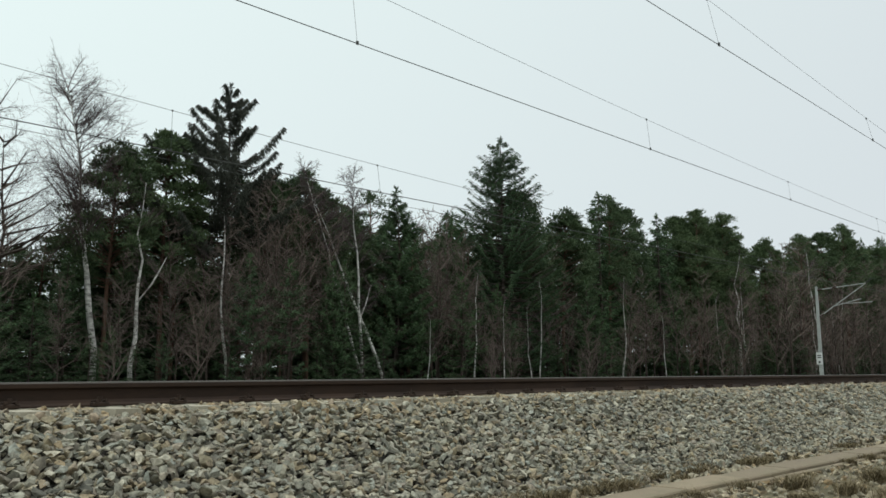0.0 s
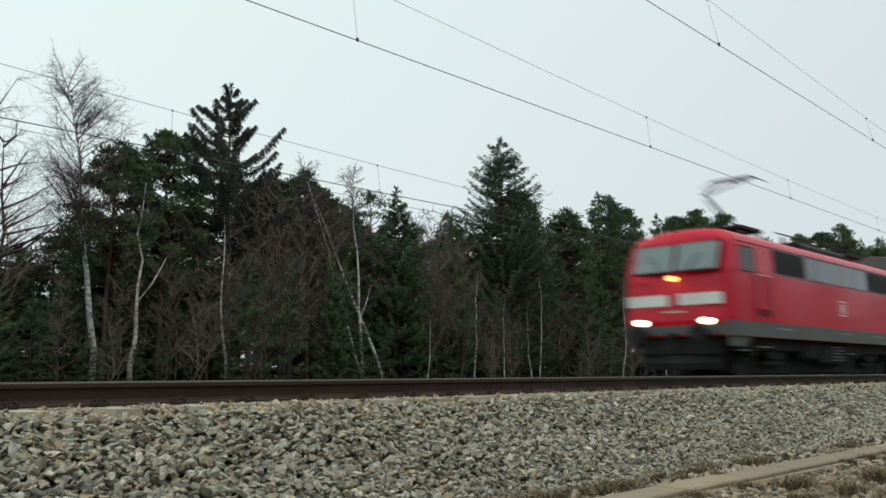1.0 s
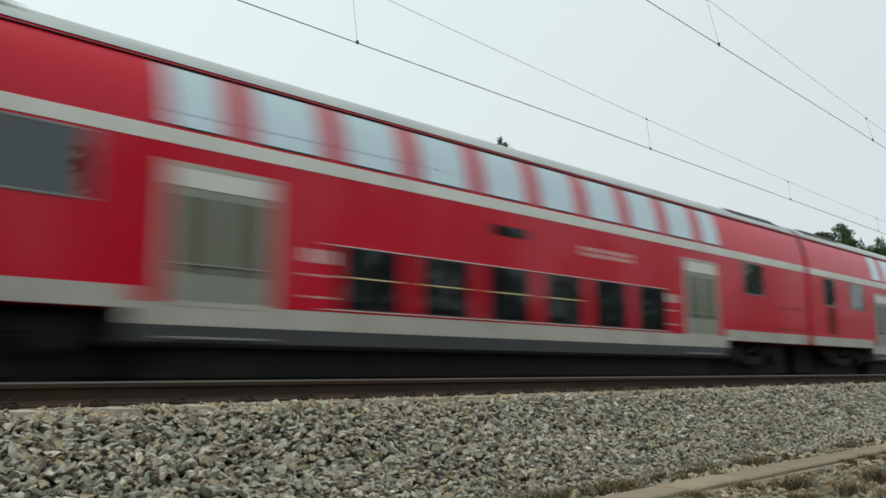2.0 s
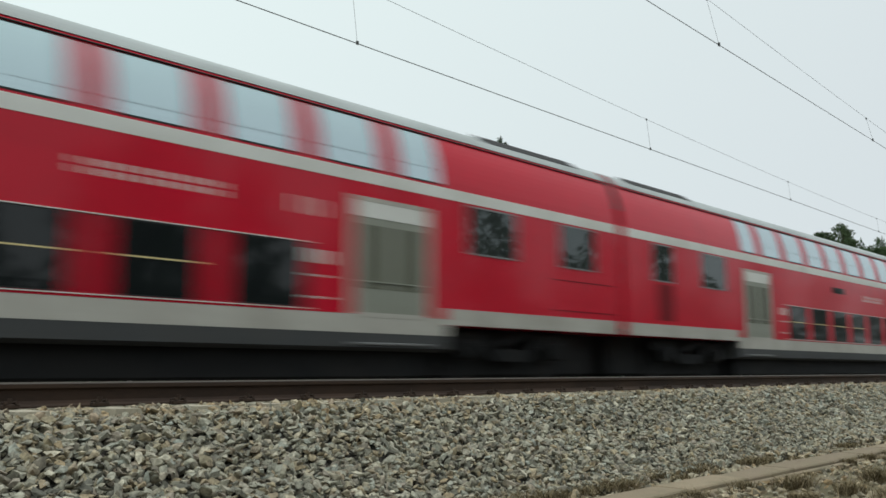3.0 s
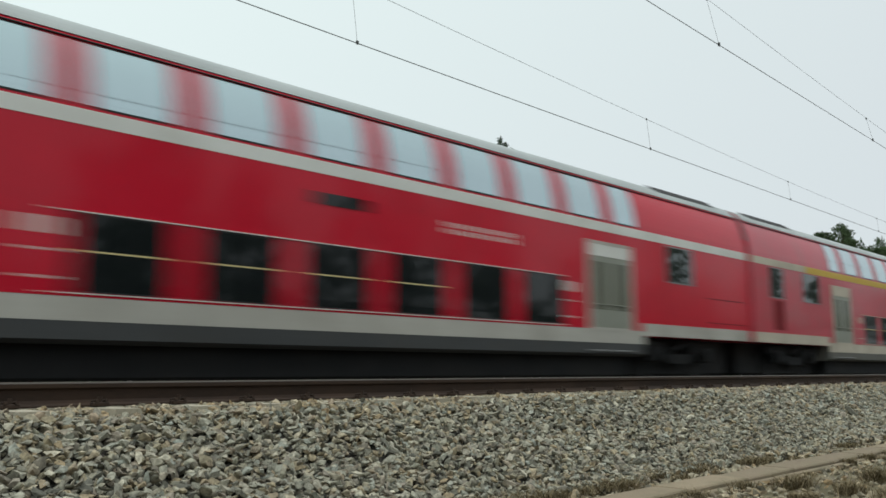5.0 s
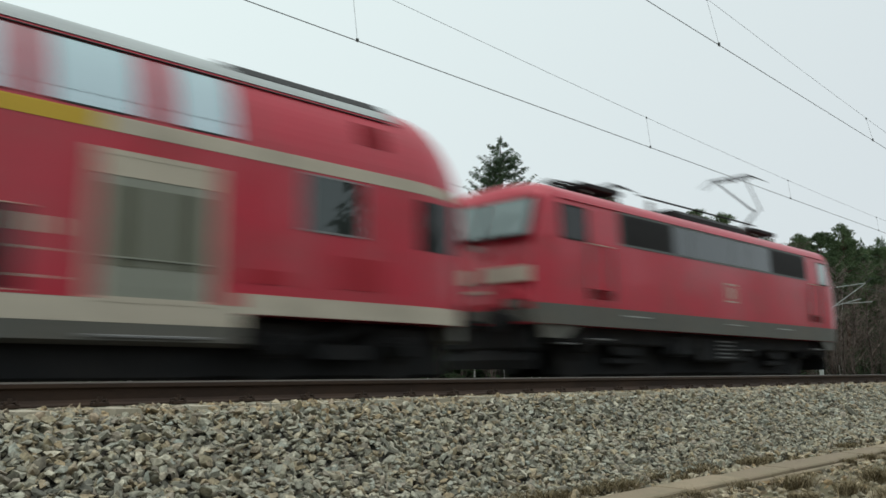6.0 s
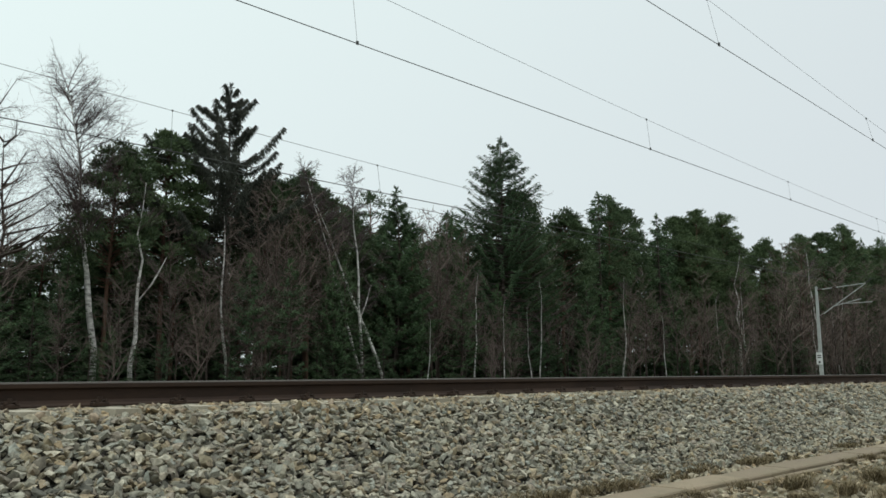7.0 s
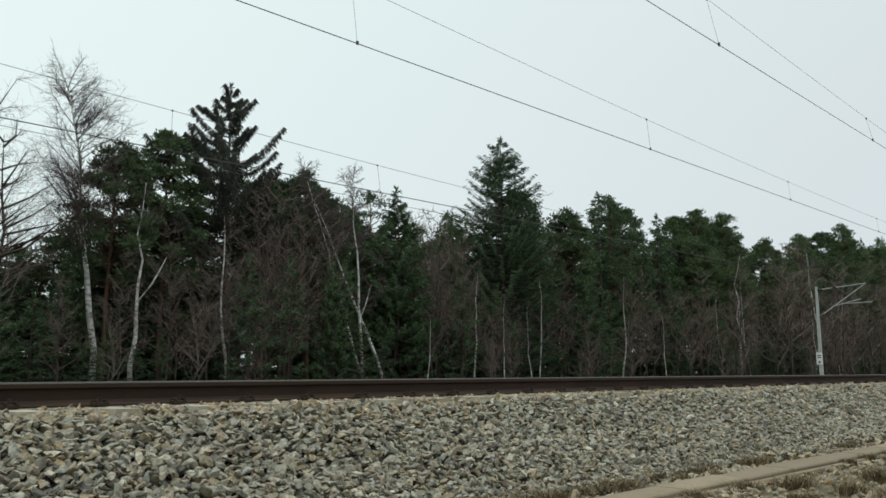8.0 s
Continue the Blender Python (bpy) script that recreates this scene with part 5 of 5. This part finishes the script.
            if i < sashes:
                part("sash_handle", boxed((xa + 0.6, s * 1.402, 1.49), (1.14, 0.01, 0.02)), M["sash"], w, "thin cream sash bar")
        part("window_rail", band(COACH_PROFILE, 1.952, 1.966, (-4.9, 0, 5.0), s, None, 0.012), white, th)
        part("window_rail", band(COACH_PROFILE, 0.98, 0.993, (-4.9, 0, 5.0), s, None, 0.012), white, th)
        # doors
        for e in (-1, 1):
            xa, xb = sorted((e * 7.5, e * 5.86))
            dr = part("door_pocket", band(COACH_PROFILE, 0.93, 2.76, (xa, xb), s, None, 0.003), M["door"], th, "grey-green double sliding door")
            part("door_header", band(COACH_PROFILE, 2.47, 2.74, (xa + 0.03, xb - 0.03), s, None, 0.012), white, dr)
            part("door_seal", frame_on(COACH_PROFILE, 0.98, 2.72, xa + 0.05, xb - 0.05, s, 0.07, None, 0.016), low, dr)
            c = (xa + xb) / 2
            for la, lb in ((xa + 0.06, c - 0.01), (c + 0.01, xb - 0.06)):
                part("door_leaf", band(COACH_PROFILE, 0.97, 2.45, (la, lb), s, None, 0.010), M["door"], dr)
                part("door_glass", band(COACH_PROFILE, 1.35, 2.35, (la + 0.12, lb - 0.12), s, None, 0.016), M["door_glass"], dr, "tinted door glass")
            part("door_rail", boxed((c, s * 1.412, 1.46), (1.3, 0.02, 0.02)), M["door"], dr)
            part("door_step", boxed((c, s * 1.36, 0.50), (1.6, 0.12, 0.04), 0.008), M["steel"], dr)
        # windows over the bogies
        for xa, xb in end_windows:
            w = part("end_window", band(COACH_PROFILE, 2.14, 2.95, (xa, xb), s, None, 0.008), M["glass_end"], th, "dark window over the bogie")
            part("window_seal", frame_on(COACH_PROFILE, 2.14, 2.95, xa, xb, s, 0.03, None, 0.014), M["steel"], w)
        part("louvre_panel", band(COACH_PROFILE, 1.22, 2.05, (-11.95, -11.2), s, None, 0.004), M["red_dark"], th, "dark red louvred panel")
        if not control:
            for z in (1.26, 1.86):
                part("panel_groove", boxed((12.0, s * 1.392, z), (2.1, 0.006, 0.022)), M["red_dark"], th)
        # display, markings
        part("destination_display", band(COACH_PROFILE, 2.55, 2.73, (-1.15, -0.1), s, None, 0.01), M["glass_dark"], th, "dark destination display")
        for k in range(11 if lettered else 0):
            for za, zb in ((2.42, 2.505), (2.535, 2.62)):
                part("lettering_bar", band(COACH_PROFILE, za, zb, (1.66 + k * 0.18, 1.73 + k * 0.18), s, None, 0.004), white, th, "pale lettering bar")
        if marks:
            for k in range(3):
                part("class_mark", band(COACH_PROFILE, 2.36, 2.62, (4.78 + k * 0.22, 4.83 + k * 0.22), s, None, 0.004), white, th, "pale pictogram bar")
        for x in (-5.0, 5.25):
            for z, h in ((1.66, 0.2), (1.46, 0.03), (1.14, 0.03)):
                for k in range(3):
                    part("class_mark", band(COACH_PROFILE, z, z + h, (x - 0.26 + k * 0.17, x - 0.17 + k * 0.17), s, None, 0.004), white, th, "pale pictogram bar")
    # end walls, gangways and underframe
    for e in (-1, 1):
        if control and e == 1:
            continue
        lower = [(w * 0.985, z) for w, z in COACH_PROFILE if z < 3.66]
        upper = [(w * 0.985, z * 0.995) for w, z in COACH_PROFILE if z > 3.6]
        part("end_wall", skin(lower + [(0.0, lower[-1][1])], [e * (HL - 0.01), e * (HL + 0.03)]), red, th)
        part("end_dome", skin([(0.0, lower[-1][1] + 0.004)] + upper, [e * (HL - 0.01), e * (HL + 0.035)]), M["grey"], th, "dark grey end dome")
        bm = bmesh.new()
        for k in range(4):
            box(bm, (e * (HL + 0.03 + k * 0.032), 0, 2.1), (0.026, 1.5 if k % 2 else 1.4, 2.3), 0.008)
        part("gangway_bellows", bm, M["rubber"], th, "black rubber gangway bellows")
        part("side_fairing", boxed((e * (HL + 0.06), -1.3, 2.1), (0.1, 0.12, 2.3), 0.02), red, th)
        part("side_fairing", boxed((e * (HL + 0.06), 1.3, 2.1), (0.1, 0.12, 2.3), 0.02), red, th)
    if control:
        for s in (-1, 1):
            part("cab_side_window", band(COACH_PROFILE, 2.06, 2.9, (11.3, *tip[2:5]), s, shape, 0.008), M["glass_dark"], th, "dark cab side window")
            part("upper_vent", band(COACH_PROFILE, 3.62, 4.0, (10.05, 10.62), s, shape, 0.006), M["red_dark"], th, "dark red upper vent")
            part("hatch_panel", boxed((10.05, s * 1.393, 1.55), (0.9, 0.01, 0.5)), M["hatch"], th, "darker red hatch panel")
            part("hatch_panel", boxed((8.35, s * 1.393, 1.38), (0.7, 0.01, 0.2)), M["hatch"], th, "darker red hatch panel")
        part("cab_windscreen", boxed((FRONT - 0.05, 0, 2.55), (0.16, 1.9, 0.62), 0.04, turn=pose(0, 0, 0, 0, -18)), M["screen"], th, "dark cab windscreen")
        part("cab_apron", boxed((FRONT - 0.15, 0, 0.8), (0.3, 2.3, 0.5), 0.06), grey, th)
        buffers(th, FRONT - 0.3, 1)
    part("underframe", boxed((-0.35 if control else 0, 0, 0.98), (25.2 if control else 26.2, 2.2, 0.24), 0.03), M["black"], th)
    for e in (-1, 1):
        bogie(th, e * 10.0, 2.5, 0.46, False)
        part("underfloor_tank", boxed((e * 8.3, 0, 0.62), (0.5, 2.1, 0.45), 0.05), M["black"], th)
    # added black block that replaces the shade between floor and rail
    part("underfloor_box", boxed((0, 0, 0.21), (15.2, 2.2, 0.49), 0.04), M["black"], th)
    # more added black blocks fill the shaded gaps at ends and bogies
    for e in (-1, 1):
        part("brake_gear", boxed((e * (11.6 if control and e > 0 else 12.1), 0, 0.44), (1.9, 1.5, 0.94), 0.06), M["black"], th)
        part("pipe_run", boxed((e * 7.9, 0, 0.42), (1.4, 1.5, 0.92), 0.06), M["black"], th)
    return th


bright = (M["red"], M["white"], M["grey"])
worn = (M["red_worn"], M["white_worn"], M["grey_worn"])
LEFT_WINDOWS = [(-12.1, -11.22), (-9.8, -8.55)]
loco = build_loco("bright red electric locomotive with lit headlights and a raised pantograph", *bright, -1, -1, -3.8)
coach = build_coach("clean bright red double-deck coach with pale stripes", *bright, False, LEFT_WINDOWS + [(9.05, 10.25)])
coach_b = build_coach("clean bright red double-deck coach with two windows over each bogie", *bright, False, LEFT_WINDOWS + [(8.5, 9.8), (11.2, 12.35)], marks=True, sashes=5)
coach_c = build_coach("clean bright red double-deck coach without lettering on its side", *bright, False, LEFT_WINDOWS + [(9.05, 10.25)], lettered=False)
coaches = [coach, coach_b, copy_thing(coach, Matrix()), coach_c, copy_thing(coach, Matrix())]
coaches.append(build_coach("faded red double-deck control coach with a yellow first class stripe", *worn, True, LEFT_WINDOWS + [(8.95, 10.05)], True))
tail_loco = build_loco("faded red electric locomotive with unlit lamps and a raised rear pantograph", *worn, 0, 1, 3.9)


def motions():
    """The train runs through at a steady pace, towards -x."""
    half = COACH / 2
    first_end = LOCO0 + 8.375
    places = [(loco, LOCO0 + 0.2)] + [(c, first_end + half + COACH * i) for i, c in enumerate(coaches)] + [(tail_loco, first_end + COACH * 6 + 8.575)]
    # a slight unevenness in the pace, twice a second
    times = [(i * 0.5, i * 0.5 - (0.02 if i % 2 else 0.0)) for i in range(17)]
    # the wire rises a little as each raised pantograph runs under it
    lift = ((0, 0), (0.5, 0.02), (1.0, 0.06), (1.5, 0.05), (2.0, 0.01), (3.0, 0), (5.5, 0.01), (6.0, 0.05), (6.5, 0.05), (7.0, 0.0), (8.0, 0))
    walk(train_line, [(t, pose(0, 0, z)) for t, z in lift])
    for ob, x0 in places:
        walk(ob, [(t, pose(x0 - SPEED * u, TRAIN_Y, 0)) for t, u in times])


motions()
